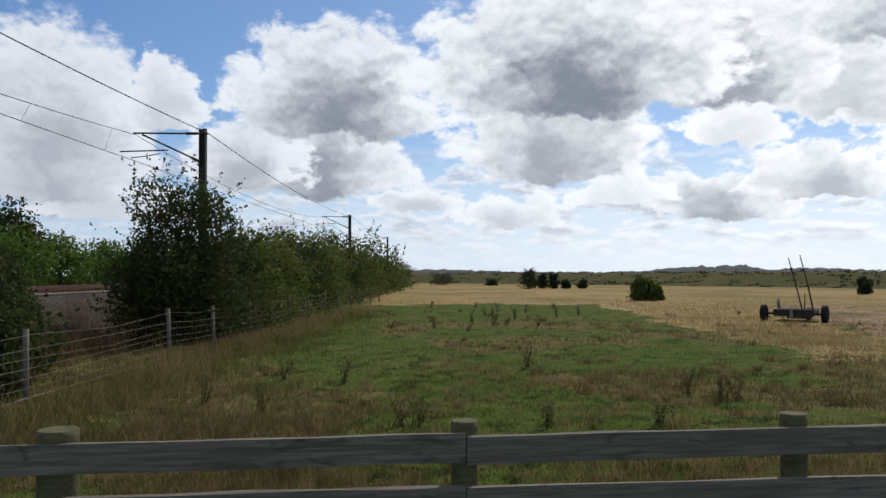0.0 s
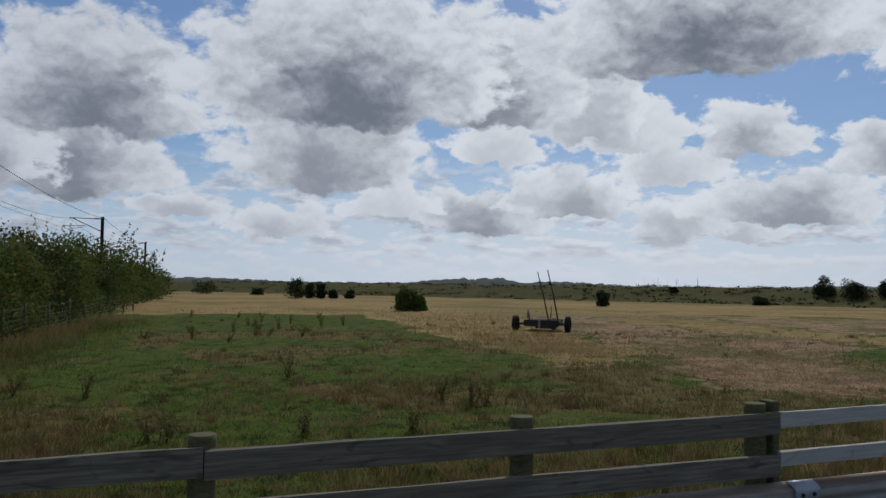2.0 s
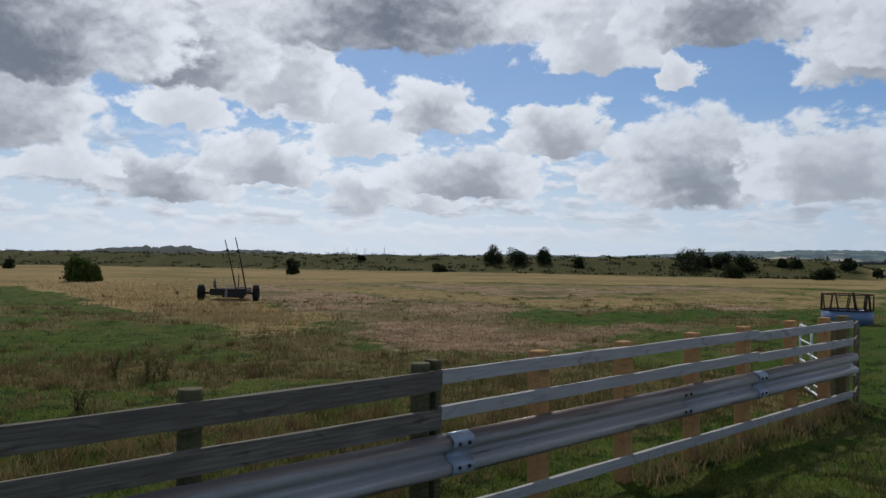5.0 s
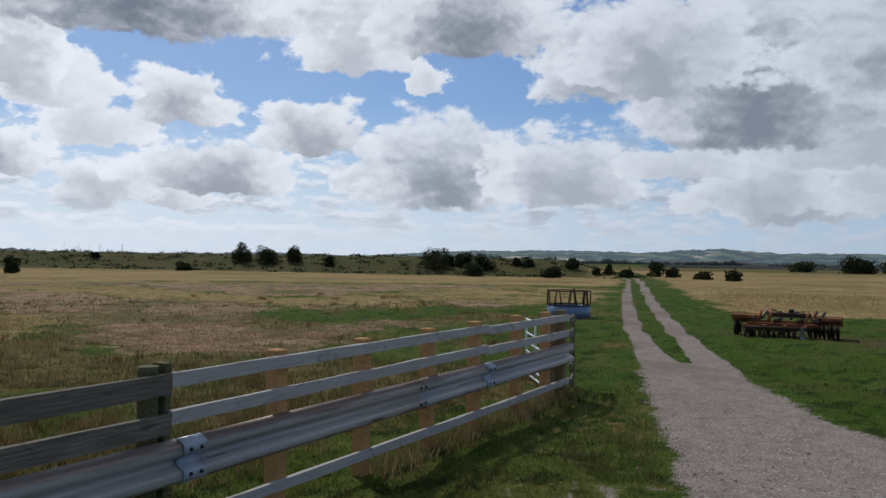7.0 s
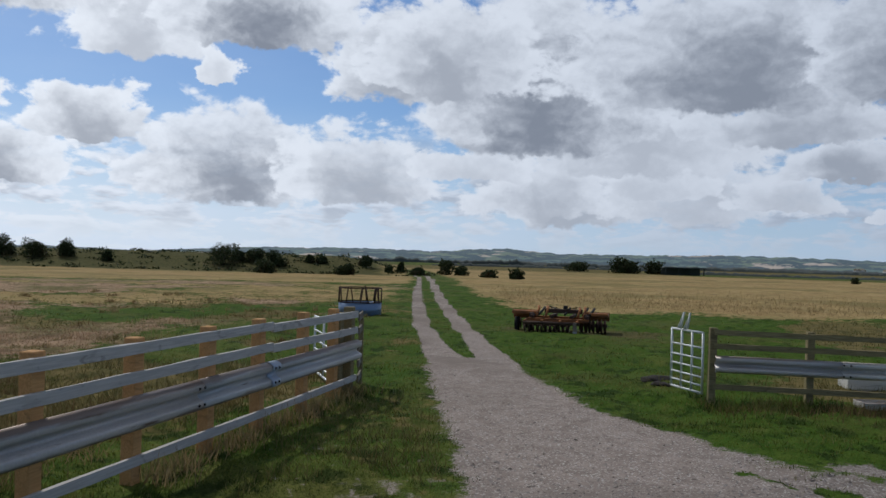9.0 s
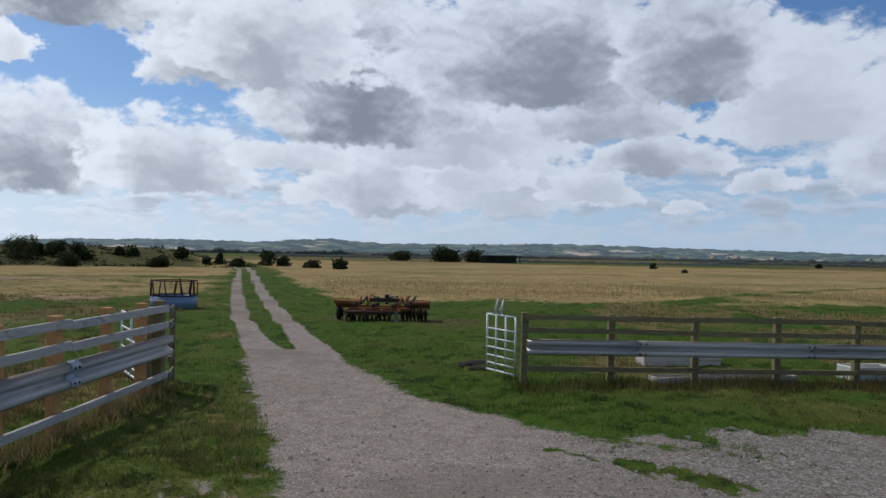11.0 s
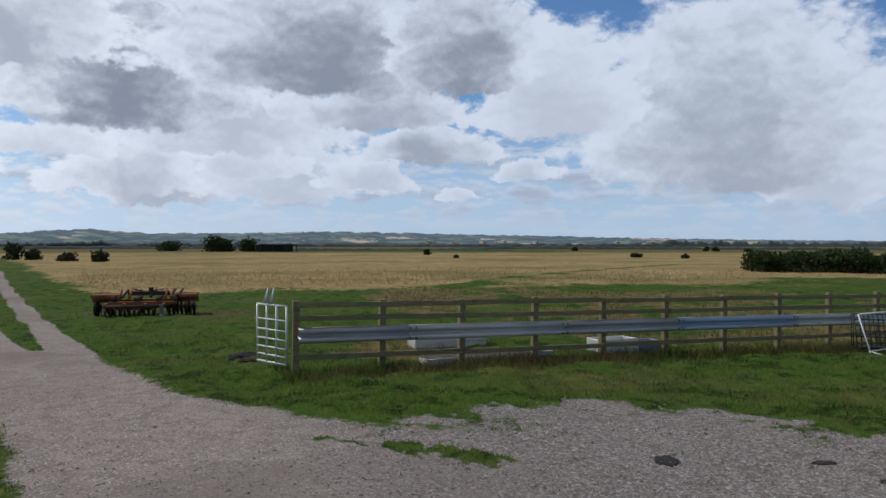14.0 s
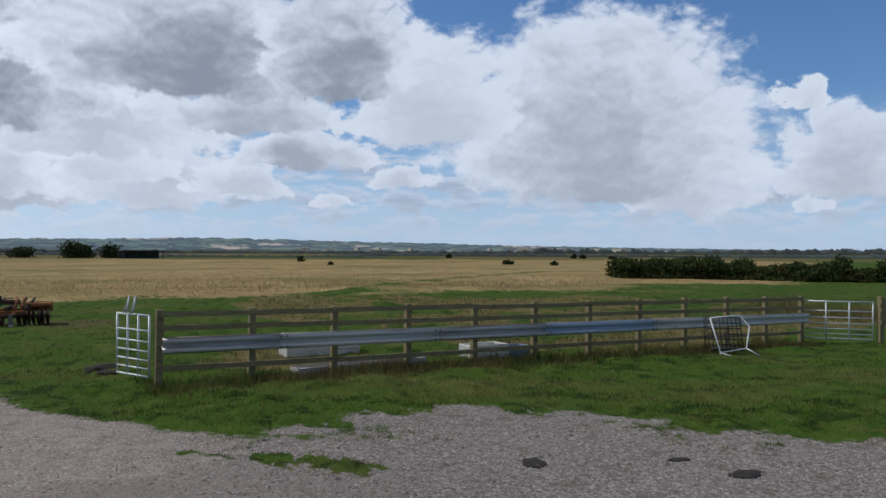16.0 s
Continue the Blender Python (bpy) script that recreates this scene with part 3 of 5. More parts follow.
    gravel = np.maximum(gravel, .42 * verge * smooth(fbm(x * 6, y * 6, 97), .42, .60) * (1 - smooth(x, 7.5, 9.5)))
    soil = smooth(np.hypot((x - 25.2) / 1.1, (y - 6.2) / 2.6), 1.2, .7) + smooth(np.hypot((x - 26.5) / 1.0, (y - 3.6) / 1.6), 1.2, .6) * .9
    scrub = np.maximum(scrub, .8 * soil)
    return np.stack([gravel, gold, mown], 1), np.clip(np.stack([weedy, lush, scrub], 1), 0, 1)


def lay_ground():
    rings = np.concatenate([[0.0], np.geomspace(0.8, 4600, 470)])
    seen = np.radians(np.concatenate([np.linspace(-48, 146, 620), np.linspace(150, 308, 40)]))
    r, a = np.meshgrid(rings[1:], seen, indexing="ij")
    p = np.stack([(r * np.sin(a)).ravel(), (r * np.cos(a)).ravel()], 1)
    z = ground_height(p)
    verts = np.vstack([[[0, 0, 0]], np.column_stack([p, z])])
    m, k = len(rings) - 1, len(seen)
    i, j = np.meshgrid(np.arange(m - 1), np.arange(k), indexing="ij")
    i, j = i.ravel(), j.ravel()
    nxt = (j + 1) % k
    f = np.stack([1 + i * k + j, 1 + i * k + nxt, 1 + (i + 1) * k + nxt, 1 + (i + 1) * k + j], 1)[:, ::-1]
    faces = f.tolist() + [(0, 1 + jj, 1 + (jj + 1) % k)[::-1] for jj in range(k)]
    me = bpy.data.meshes.new("ground")
    me.from_pydata(verts.tolist(), [], faces)
    me.polygons.foreach_set("use_smooth", [True] * len(me.polygons))
    first, second = zones(verts[:, :2])
    for name, values in (("zone", first), ("other", second)):
        layer = me.color_attributes.new(name, "FLOAT_COLOR", "POINT")
        layer.data.foreach_set("color", np.column_stack([values, np.ones(len(values))]).astype(np.float32).ravel())
    return tagged(part("ground", me, GROUND), "grass meadow with dry golden grass and a gravel track", "ground", kind="structure")


lay_ground()


def at_ground(x, y, turn=0.0, sink=0.0):
    return pose(x, y, float(ground_height([(x, y)])[0]) - sink, 0, 0, turn)


# ---- plants ----
def leaf_quads(centres, size, rng, length=1.6):
    n = len(centres)
    axis = rng.normal(size=(n, 3))
    axis /= np.linalg.norm(axis, axis=1)[:, None]
    other = np.cross(axis, rng.normal(size=(n, 3)))
    other /= np.linalg.norm(other, axis=1)[:, None]
    s = (size * rng.uniform(0.6, 1.4, n))[:, None]
    tip = axis * s * length
    return np.stack([centres - tip * .5, centres + other * s * .5, centres + tip * .5, centres - other * s * .5], 1)


def crown_points(lumps, count, rng, shell=0.55):
    """Points spread through the outer part of several lumps (x, y, z, rx, ry, rz)."""
    lumps = np.asarray(lumps, float)
    weight = lumps[:, 3] * lumps[:, 4] * lumps[:, 5]
    pick = rng.choice(len(lumps), count, p=weight / weight.sum())
    way = rng.normal(size=(count, 3))
    way /= np.linalg.norm(way, axis=1)[:, None]
    r = shell + (1 - shell) * rng.uniform(0, 1, count) ** 0.8 + rng.normal(0, 0.07, count)
    return lumps[pick, :3] + way * r[:, None] * lumps[pick, 3:]


def bush_mesh(width, height, leaves, size, rng, base=0.0, sprigs=0, cone=0.3):
    lumps = []
    for k in range(9):
        a = rng.uniform(0, 2 * math.pi)
        r = rng.uniform(0.05, 0.33) * width
        up = rng.uniform(0.22, 0.82)
        zz = base + (height - base) * up
        r, s = r * (1 + cone * (.3 - up)), width * rng.uniform(0.15, 0.25) * (1 + cone * (.5 - up))
        lumps.append((r * math.cos(a), r * math.sin(a), zz, s, s, min(s, (height - base) * .3)))
    lumps.append((0, 0, base + (height - base) * .42, width * .33, width * .33, (height - base) * .42))
    lumps.append((0, 0, base + (height - base) * .16, width * .42, width * .42, (height - base) * .2))
    pts = crown_points(lumps, leaves, rng)
    for k in range(sprigs):
        p = pts[rng.integers(len(pts))]
        out = np.array([p[0], p[1], max(p[2] - height * .35, .3)])
        out = out / np.linalg.norm(out) + rng.normal(0, .3, 3)
        t = rng.uniform(0, 1, 12)[:, None]
        pts = np.vstack([pts, p + out * t * rng.uniform(.1, .22) * height + rng.normal(0, size * .5, (12, 3))])
    pts = pts[pts[:, 2] > 0.05]
    return quads("crown", leaf_quads(pts, size, rng))


def limbs(width, height, rng, count=7, girth=0.1):
    bm = tube([(0, 0, -0.15), (0.03 * width, 0, height * .3), (0, 0.03 * width, height * .6)], girth, 8, radius_end=girth * .45)
    for k in range(count):
        a = 2 * math.pi * k / count + rng.uniform(-.3, .3)
        z0 = height * rng.uniform(.12, .45)
        r = width * rng.uniform(.22, .4)
        tube([(0, 0, z0), (r * .5 * math.cos(a), r * .5 * math.sin(a), z0 + height * .16),
              (r * math.cos(a), r * math.sin(a), z0 + height * rng.uniform(.28, .42))], girth * .45, 5, bm, girth * .1)
    return bm


def tree(name, x, y, width, height, leaves, size, mat, label, category="bush", base=0.1, seed=0, sprigs=0, group="", cone=0.3):
    rng = np.random.default_rng(seed)
    m = at_ground(x, y, rng.uniform(0, 360), 0.03)
    ob = thing(name, m, label, category, group)
    part("trunk", limbs(width, height, rng, girth=0.022 * height + .02), BARK, ob)
    part("crown", bush_mesh(width, height, leaves, size, rng, base * height, sprigs, cone), mat, ob)
    return ob


# ---- far distance ----
def plain(name, c, rough=0.9, variation=0.25, scale=0.02):
    def build(n, at):
        a = n.noise(at, scale, 5.0, 0.6)
        return surface(n, n.mix(n.step(a, 0.35, 0.65), c, tuple(v * (1 - variation) for v in c)), rough)
    return material(name, build)


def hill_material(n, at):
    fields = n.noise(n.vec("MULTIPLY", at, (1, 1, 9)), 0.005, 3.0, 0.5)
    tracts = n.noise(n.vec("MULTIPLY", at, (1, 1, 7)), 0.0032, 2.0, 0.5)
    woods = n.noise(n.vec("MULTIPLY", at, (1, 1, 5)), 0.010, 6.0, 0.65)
    # land colours pulled towards blue, so distance haze is partly painted in
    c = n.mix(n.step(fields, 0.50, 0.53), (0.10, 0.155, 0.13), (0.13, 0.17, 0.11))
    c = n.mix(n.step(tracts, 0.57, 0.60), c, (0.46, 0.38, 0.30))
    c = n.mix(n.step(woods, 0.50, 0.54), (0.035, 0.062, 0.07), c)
    # the rest of the haze: a faint blue emission, not a light source
    haze_glow = n.add("ShaderNodeEmission", {"Color": (0.26, 0.36, 0.48, 1.0), "Strength": 0.14}).outputs[0]
    return n.add("ShaderNodeAddShader", {0: surface(n, c, 1.0), 1: haze_glow}).outputs[0]


FAR_HILL = material("hills with painted blue haze", hill_material)
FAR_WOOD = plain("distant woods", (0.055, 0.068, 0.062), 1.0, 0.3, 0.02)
FAR_FIELD = plain("pale distant stubble", (0.36, 0.31, 0.23), 1.0, 0.2, 0.02)
PALE_WALL = plain("pale rendered wall", (0.62, 0.60, 0.57), 0.9, 0.1, 0.3)


def ridge(name, az0, az1, dist, profile, depth, mat, label, seed, rough=0.2):
    """A range of hills along an arc: a solid body with an uneven skyline."""
    az = np.radians(np.arange(az0, az1, 0.12))
    k = np.arange(len(az))
    h = np.interp(np.degrees(az), [q[0] for q in profile], [q[1] for q in profile])
    h = np.maximum(h * (1 + rough * (fbm(k * 0.31, k * 0 + seed, seed, 5) - .5)) + h.max() * rough * .5 * (fbm(k * 1.7, k * 0 + .5, seed + 9, 3) - .5), 0.3)
    rows = []
    for back, share in ((0, 0.0), (.25, .55), (.6, 1.0), (1.0, .3)):
        r = dist + back * depth
        rows.append(np.column_stack([r * np.sin(az), r * np.cos(az), h * share - (2.0 if share == 0 else 0.0)]))
    n = len(az)
    faces = [(r * n + i, r * n + i + 1, (r + 1) * n + i + 1, (r + 1) * n + i) for r in range(3) for i in range(n - 1)]
    return tagged(part(name, mesh_of(name, np.vstack(rows), faces, True), mat), label, "hills", kind="structure")


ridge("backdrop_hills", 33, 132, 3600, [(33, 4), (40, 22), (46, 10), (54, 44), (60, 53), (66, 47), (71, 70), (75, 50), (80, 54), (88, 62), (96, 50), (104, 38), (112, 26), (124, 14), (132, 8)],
      900, FAR_HILL, "low range of hills with painted blue haze on the horizon", 3)
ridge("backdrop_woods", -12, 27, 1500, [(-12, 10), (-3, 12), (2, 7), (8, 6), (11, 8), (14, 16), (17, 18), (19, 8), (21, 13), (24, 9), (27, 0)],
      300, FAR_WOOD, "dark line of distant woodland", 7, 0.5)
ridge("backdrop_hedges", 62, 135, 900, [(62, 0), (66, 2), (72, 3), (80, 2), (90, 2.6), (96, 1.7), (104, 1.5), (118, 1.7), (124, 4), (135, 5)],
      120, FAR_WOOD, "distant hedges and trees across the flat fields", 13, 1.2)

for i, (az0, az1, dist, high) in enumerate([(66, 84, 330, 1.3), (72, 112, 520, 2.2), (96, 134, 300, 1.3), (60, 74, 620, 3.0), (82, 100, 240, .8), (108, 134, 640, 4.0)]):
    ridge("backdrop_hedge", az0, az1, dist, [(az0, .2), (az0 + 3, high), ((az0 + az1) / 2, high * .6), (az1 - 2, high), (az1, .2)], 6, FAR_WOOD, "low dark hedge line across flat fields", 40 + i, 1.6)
# ---- bushes and trees ----
def on_bank(az, inward):
    """The spot in that direction that lies so far in from the foot of the bank."""
    r = np.arange(60, 260, 0.5)
    p = np.stack([r * math.sin(radians(az)), r * math.cos(radians(az))], 1)
    k = int(np.argmax(near_line(p, BANK) > inward))
    return p[k]


SCRUB = [(38.4, 9, 2.8, 3.1), (39.95, 8, 3.5, 2.8), (41.9, 9, 2.3, 2.6), (44.3, 7, 1.4, 1.7), (51.65, 6, 4.6, 3.2), (53.7, 8, 2.8, 2.1), (55.2, 6, 2.2, 2.4),
         (54.45, -3, 2.7, 1.9), (57.5, 9, 1.4, 1.2), (58.3, 9, 1.5, 1.2), (59.9, -2, 2.1, 1.7), (61.3, 9, 1.8, 1.9), (63.0, 6, 1.1, 1.0), (63.8, 9, 1.2, 1.6), (65.0, 5, 2.1, 1.4),
         (34.6, -2, 2.2, 1.4), (29.1, 10, 1.4, 1.0), (52.6, 9, 2.4, 1.5)]
for i, (az, inward, wide, high) in enumerate(SCRUB):
    x, y = on_bank(az, inward)
    tree("bank_tree" if high > 2.2 else "bank_bush", x, y, wide * 1.3, high * 0.88, 2600, 0.13, LEAF_FAR,
         "dark green wind-clipped tree on the grass bank" if high > 2.2 else "low dark bush on the grass bank", "tree" if high > 2.2 else "bush", 0.02, 100 + i, 8, "scrub on the bank")


def bank_scrub():
    """Rough growth that covers the bank."""
    rng = np.random.default_rng(31)
    pts = []
    for k in range(520):
        az, inward = rng.uniform(-4, 66), rng.uniform(-1, 20)
        x, y = on_bank(az, inward)
        wide, high = rng.uniform(.5, 1.6), rng.uniform(.15, .5)
        n = int(16 * wide)
        q = rng.normal(0, 1, (n, 3)) * (wide * .4, wide * .4, high * .4)
        q[:, 2] = np.abs(q[:, 2])
        pts.append(q + (x, y, float(ground_height([(x, y)])[0])))
    tagged(part("bank_scrub", quads("bank_scrub", leaf_quads(np.vstack(pts), .2, rng)), LEAF_FAR), "rough dark scrub covering the grass bank", "scrub", kind="stuff")


bank_scrub()
FIELD = [(106, 45.1, 2.6, 2.5), (107, 43, 2.6, 1.7), (99, 36, 3.2, 1.0), (95.4, 31, 2.2, 1.2), (37.2, 82.4, 1.7, 1.9),
         (5.9, 115, 3.4, 3.2), (8.1, 118, 2, 2.3), (9.7, 118, 1.7, 2.5), (11.4, 117.8, 1.6, 1.3), (13.7, 117.6, 1.7, 1.4), (0.9, 150, 3.2, 1.3), (-9, 160, 6, 2.6)]
FIELD += [(153, -10, 1.5, 1.0), (118, -12, 1.0, 0.4), (226, -57, 2.1, 1.3), (121, -40, 2.1, 0.7), (112, -44, 1.3, 0.6), (216, -91, 2.3, 1.3), (216, -94, 2.6, 1.2), (203, -97, 3.1, 0.9)]
for i, (x, y, wide, high) in enumerate(FIELD):
    tree("field_bush", x, y, wide, high, 1100, 0.16, LEAF_FAR, "small dark bush standing in the dry meadow", "bush", 0.03, 200 + i, 12, "bushes in the meadow")
for i, (x, y, wide, high) in enumerate([(12.1, 64.8, 2.1, 2.0), (13.2, 64.2, 1.5, 1.4)]):
    tree("meadow_bush", x, y, wide, high, 4200, 0.11, LEAF_GREEN, "dense green bush in golden grass", "bush", 0.0, 240 + i, 30, "pair of bushes")
for i, (x, y, wide, high) in enumerate([(59.2, -29.2, 3.6, 1.5), (58.6, -30.9, 4.0, 1.7), (58, -32.2, 4.0, 1.5), (57.2, -33.6, 4.2, 1.7), (56.4, -35, 4.2, 1.8), (55.4, -36.4, 4, 1.5), (54, -37.6, 4, 1.0), (52.6, -38.4, 4.4, 1.1), (51.2, -39.4, 4.4, 1.3), (49.9, -40.8, 4, 1.8), (48.6, -42.6, 4, 1.2), (47.2, -44, 4, 1.8)]):
    tree("thicket_bush", x, y, wide, high, 3200, 0.14, LEAF_DARK, "rounded dark green thicket bush at the field edge", "bush", 0.0, 260 + i, 20, "thicket at the field edge")
for i, (x, y, wide, high) in enumerate([(224, 55, 8, 3.2), (213, 41, 7, 4.2), (212, 38, 6, 3.6), (213, 32, 6.5, 3.6)]):
    tree("farm_tree", x, y, wide, high, 1300, 0.32, LEAF_FAR, "dark tree in a clump by a far low shed", "tree", 0.0, 280 + i, 10, "trees by the shed")

tree("hawthorn_tree", -9.3, 24.6, 5.0, 5.7, 30000, 0.068, LEAF_DARK, "dark hawthorn tree with loose arching twigs by the railway", "tree", 0.02, 301, 300, cone=1.0)
HEDGE = [(-9.6, 28.6, 3.6, 3.5), (-9.9, 32.5, 4.0, 3.9), (-10.1, 37, 4.2, 4.1), (-10.4, 42, 4.6, 4.6), (-10.7, 47.5, 5.0, 5.6), (-10.9, 53, 5.0, 5.0),
         (-11.2, 59, 5.2, 5.0), (-11.5, 66, 5.6, 5.2), (-11.8, 74, 5.8, 5.0), (-12.2, 83, 6.0, 5.2), (-12.6, 93, 6.0, 5.0), (-13, 104, 6, 4.6), (-13.6, 120, 6, 4)]
for i, (x, y, wide, high) in enumerate(HEDGE):
    tree("hedge_bush", x, y, wide * 1.3, high, 9500 if y < 62 else 3600, 0.10 if y < 62 else 0.14, LEAF_GREEN if i % 3 else LEAF_DARK,
         "tall overgrown green hedge bush along the railway fence", "bush", 0.0, 320 + i, 80, "hedge along the railway")
for i, (x, y, wide, high) in enumerate([(-8.8, 13.9, 2.2, 1.5), (-9.9, 15.6, 3.2, 2.2), (-11.4, 17.6, 3.0, 2.2), (-12.6, 20.5, 2.6, 1.7)]):
    tree("bramble_bush", x, y, wide, high, 7000, 0.075, LEAF_DARK, "dark bramble bush beside the wire fence", "bush", 0.0, 350 + i, 60, "brambles by the wire fence")
for i, (x, y, wide, high) in enumerate([(-20.5, 26, 4.5, 3.2), (-21, 30.5, 4.5, 3.2), (-21.5, 35, 5, 3.3), (-21.5, 40, 5, 3.1), (-22, 45.5, 5, 3.2), (-22, 52, 6, 3.2), (-19.6, 22.5, 4, 3.0)]):
    tree("trackside_bush", x, y, wide, high, 5200, 0.11, LEAF_BRIGHT, "bright green bush beyond the railway lines", "bush", 0.0, 370 + i, 40, "bushes beyond the railway")
tree("trackside_tree", -23.2, 38.5, 4.2, 5.6, 5000, 0.12, LEAF_DARK, "dark small tree beyond the railway lines", "tree", 0.25, 390, 40)


# ---- near fence of posts, rails and a steel crash barrier ----
F1_START, F1_WAY = Vector((-0.12, 4.584, 0)), Vector((1, 0.16, 0)).normalized()
F1_TURN = math.degrees(math.atan2(F1_WAY.y, F1_WAY.x))


def plank(length, high, thick, rng):
    """A sawn board along x with slightly uneven edges."""
    bm = bmesh.new()
    n = max(3, int(length / 0.35))
    rows = []
    for k in range(n + 1):
        x = length * k / n
        o = rng.normal(0, 0.0025, 4)
        rows.append([bm.verts.new(c) for c in ((x, -thick / 2, -high / 2 + o[0]), (x, thick / 2, -high / 2 + o[1]),
                                               (x, thick / 2, high / 2 + o[2]), (x, -thick / 2, high / 2 + o[3]))])
    for a, b in zip(rows, rows[1:]):
        for k in range(4):
            bm.faces.new((a[k], b[k], b[(k + 1) % 4], a[(k + 1) % 4]))
    bm.faces.new(rows[0])
    bm.faces.new(rows[-1][::-1])
    bmesh.ops.bevel(bm, geom=[e for e in bm.edges if e.calc_face_angle(0) > 1], offset=0.004, segments=1, affect="EDGES")
    return bm


def wbeam(length, wave=0.32):
    """A W-shaped crash barrier beam along x, its waves towards -y."""
    k = wave / 0.31
    half = [(0.0, .155), (.010, .152), (.040, .142), (.072, .124), (.081, .113), (.083, .100), (.083, .070), (.080, .060), (.070, .050), (.014, .022), (.006, .013)]
    outer = half + [(.004, 0.0)] + [(a, -b) for a, b in half[::-1]]
    ring = [(-a, b * k) for a, b in outer] + [(-a + .006, b * k * .985) for a, b in outer[::-1]]
    bm = bmesh.new()
    ends = [[bm.verts.new((x, a, b)) for a, b in ring] for x in (0, length)]
    n = len(ring)
    for i in range(n):
        bm.faces.new((ends[0][i], ends[0][(i + 1) % n], ends[1][(i + 1) % n], ends[1][i])).smooth = 0 < (i + 1) % len(outer)
    for e, flip in ((ends[0], 1), (ends[1], -1)):
        for i in range(len(outer) - 1):
            bm.faces.new((e[i], e[n - 1 - i], e[n - 2 - i], e[i + 1])[::flip])
    bmesh.ops.recalc_face_normals(bm, faces=bm.faces)
    return bm


def bolts(ob, x, y, z):
    """Four bolt heads round a joint."""
    bm = bmesh.new()
    bmesh.ops.create_icosphere(bm, subdivisions=1, radius=0.017)
    me = bpy.data.meshes.new("bolt")
    bm.to_mesh(me)
    bm.free()
    for dz in (-.085, .085):
        for dx in (-.05, .05):
            part("bolt", me, IRON, ob).location = (x + dx, y - 0.084, z + dz)


def near_fence():
    rng = np.random.default_rng(5)
    m = Matrix.Translation(F1_START) @ pose(0, 0, 0, 0, 0, F1_TURN)
    ob = thing("post_and_rail_fence", m, "weathered grey post-and-rail fence with a steel crash barrier", "fence")
    to = 1 / F1_WAY.x
    old = [(x + 0.12) * to for x in (-2.15, -0.12, 1.69, 3.45)]
    fresh = [4.96, 6.22, 7.5, 8.66, 9.96, 11.05]
    for k, u in enumerate(old):
        r = 0.072 if k else 0.1
        post = part("post", tube([(u, 0.09, -0.3), (u, 0.09, 1.30), (u, .09, 1.335)], r, 14, radius_end=r * .97), WOOD_GREEN, ob, "round green-stained timber post")
    part("post", block(old[3] + .09, old[3] + .15, .02, .15, -.3, 1.35, 0.006), WOOD_GREEN, ob, "square weathered timber post")
    for k, u in enumerate(fresh):
        part("post", block(u - .07, u + .07, 0.022, 0.15, -0.3, 1.335 + rng.normal(0, .008), 0.008), WOOD_NEW, ob, "square orange-brown new timber post")
    end = (11.5 + .12) * to
    part("post", block(end - .09, end + .05, .022, .17, -.3, 1.33, .008), WOOD_TREATED, ob)
    part("post", block(end - .32, end - .18, .12, .26, -.3, 1.25, .008), WOOD_TREATED, ob)
    cuts = [-3.4, old[1], old[3] + .12, fresh[3] + .2, end + .08]
    # the older boards are wide, the newer ones slim
    for top, old_high, high, first in ((1.272, .145, .10, 0), (1.015, .14, .098, 0), (.255, .09, .088, 2)):
        for a, b in list(zip(cuts, cuts[1:]))[first:]:
            aged = b <= cuts[2]
            tall = old_high if aged else high
            rail = part("rail", plank(b - a - .006, tall, .04, rng), WOOD_GREY if aged else WOOD_SILVER, ob)
            rail.matrix_basis = pose(a, 0, top - tall / 2 + rng.normal(0, .006), 0, rng.normal(0, .12), 0)
    zb = 0.665
    joints = [old[3] - 2.6, old[3] + .25, fresh[1] + .85, fresh[3] + .1, end - .05]
    mats = (GALV, GALV_RUSTY, GALV, GALV)
    for i, (a, b) in enumerate(zip(joints, joints[1:])):
        beam = part("barrier_beam", wbeam(b - a + .1), mats[i], ob, "galvanised steel crash barrier beam with rust streaks")
        beam.matrix_basis = pose(a - .05, -.03 - .004 * (i % 2), zb, 0, 0, 0)
    for i in (1, 3):
        lap = part("splice_plate", wbeam(.22, .325), GALV_BLUE, ob, "bright zinc splice plate")
        lap.matrix_basis = pose(joints[i] - .11, -.042, zb, 0, 0, 0)
        bolts(ob, joints[i], -.044, zb)
    bolts(ob, joints[2], -.036, zb)


near_fence()

# ---- far fence ----
F2_START, F2_STEP = Vector((13.6, 1.28, 0)), Vector((0.4611, -1.3911, -0.021))


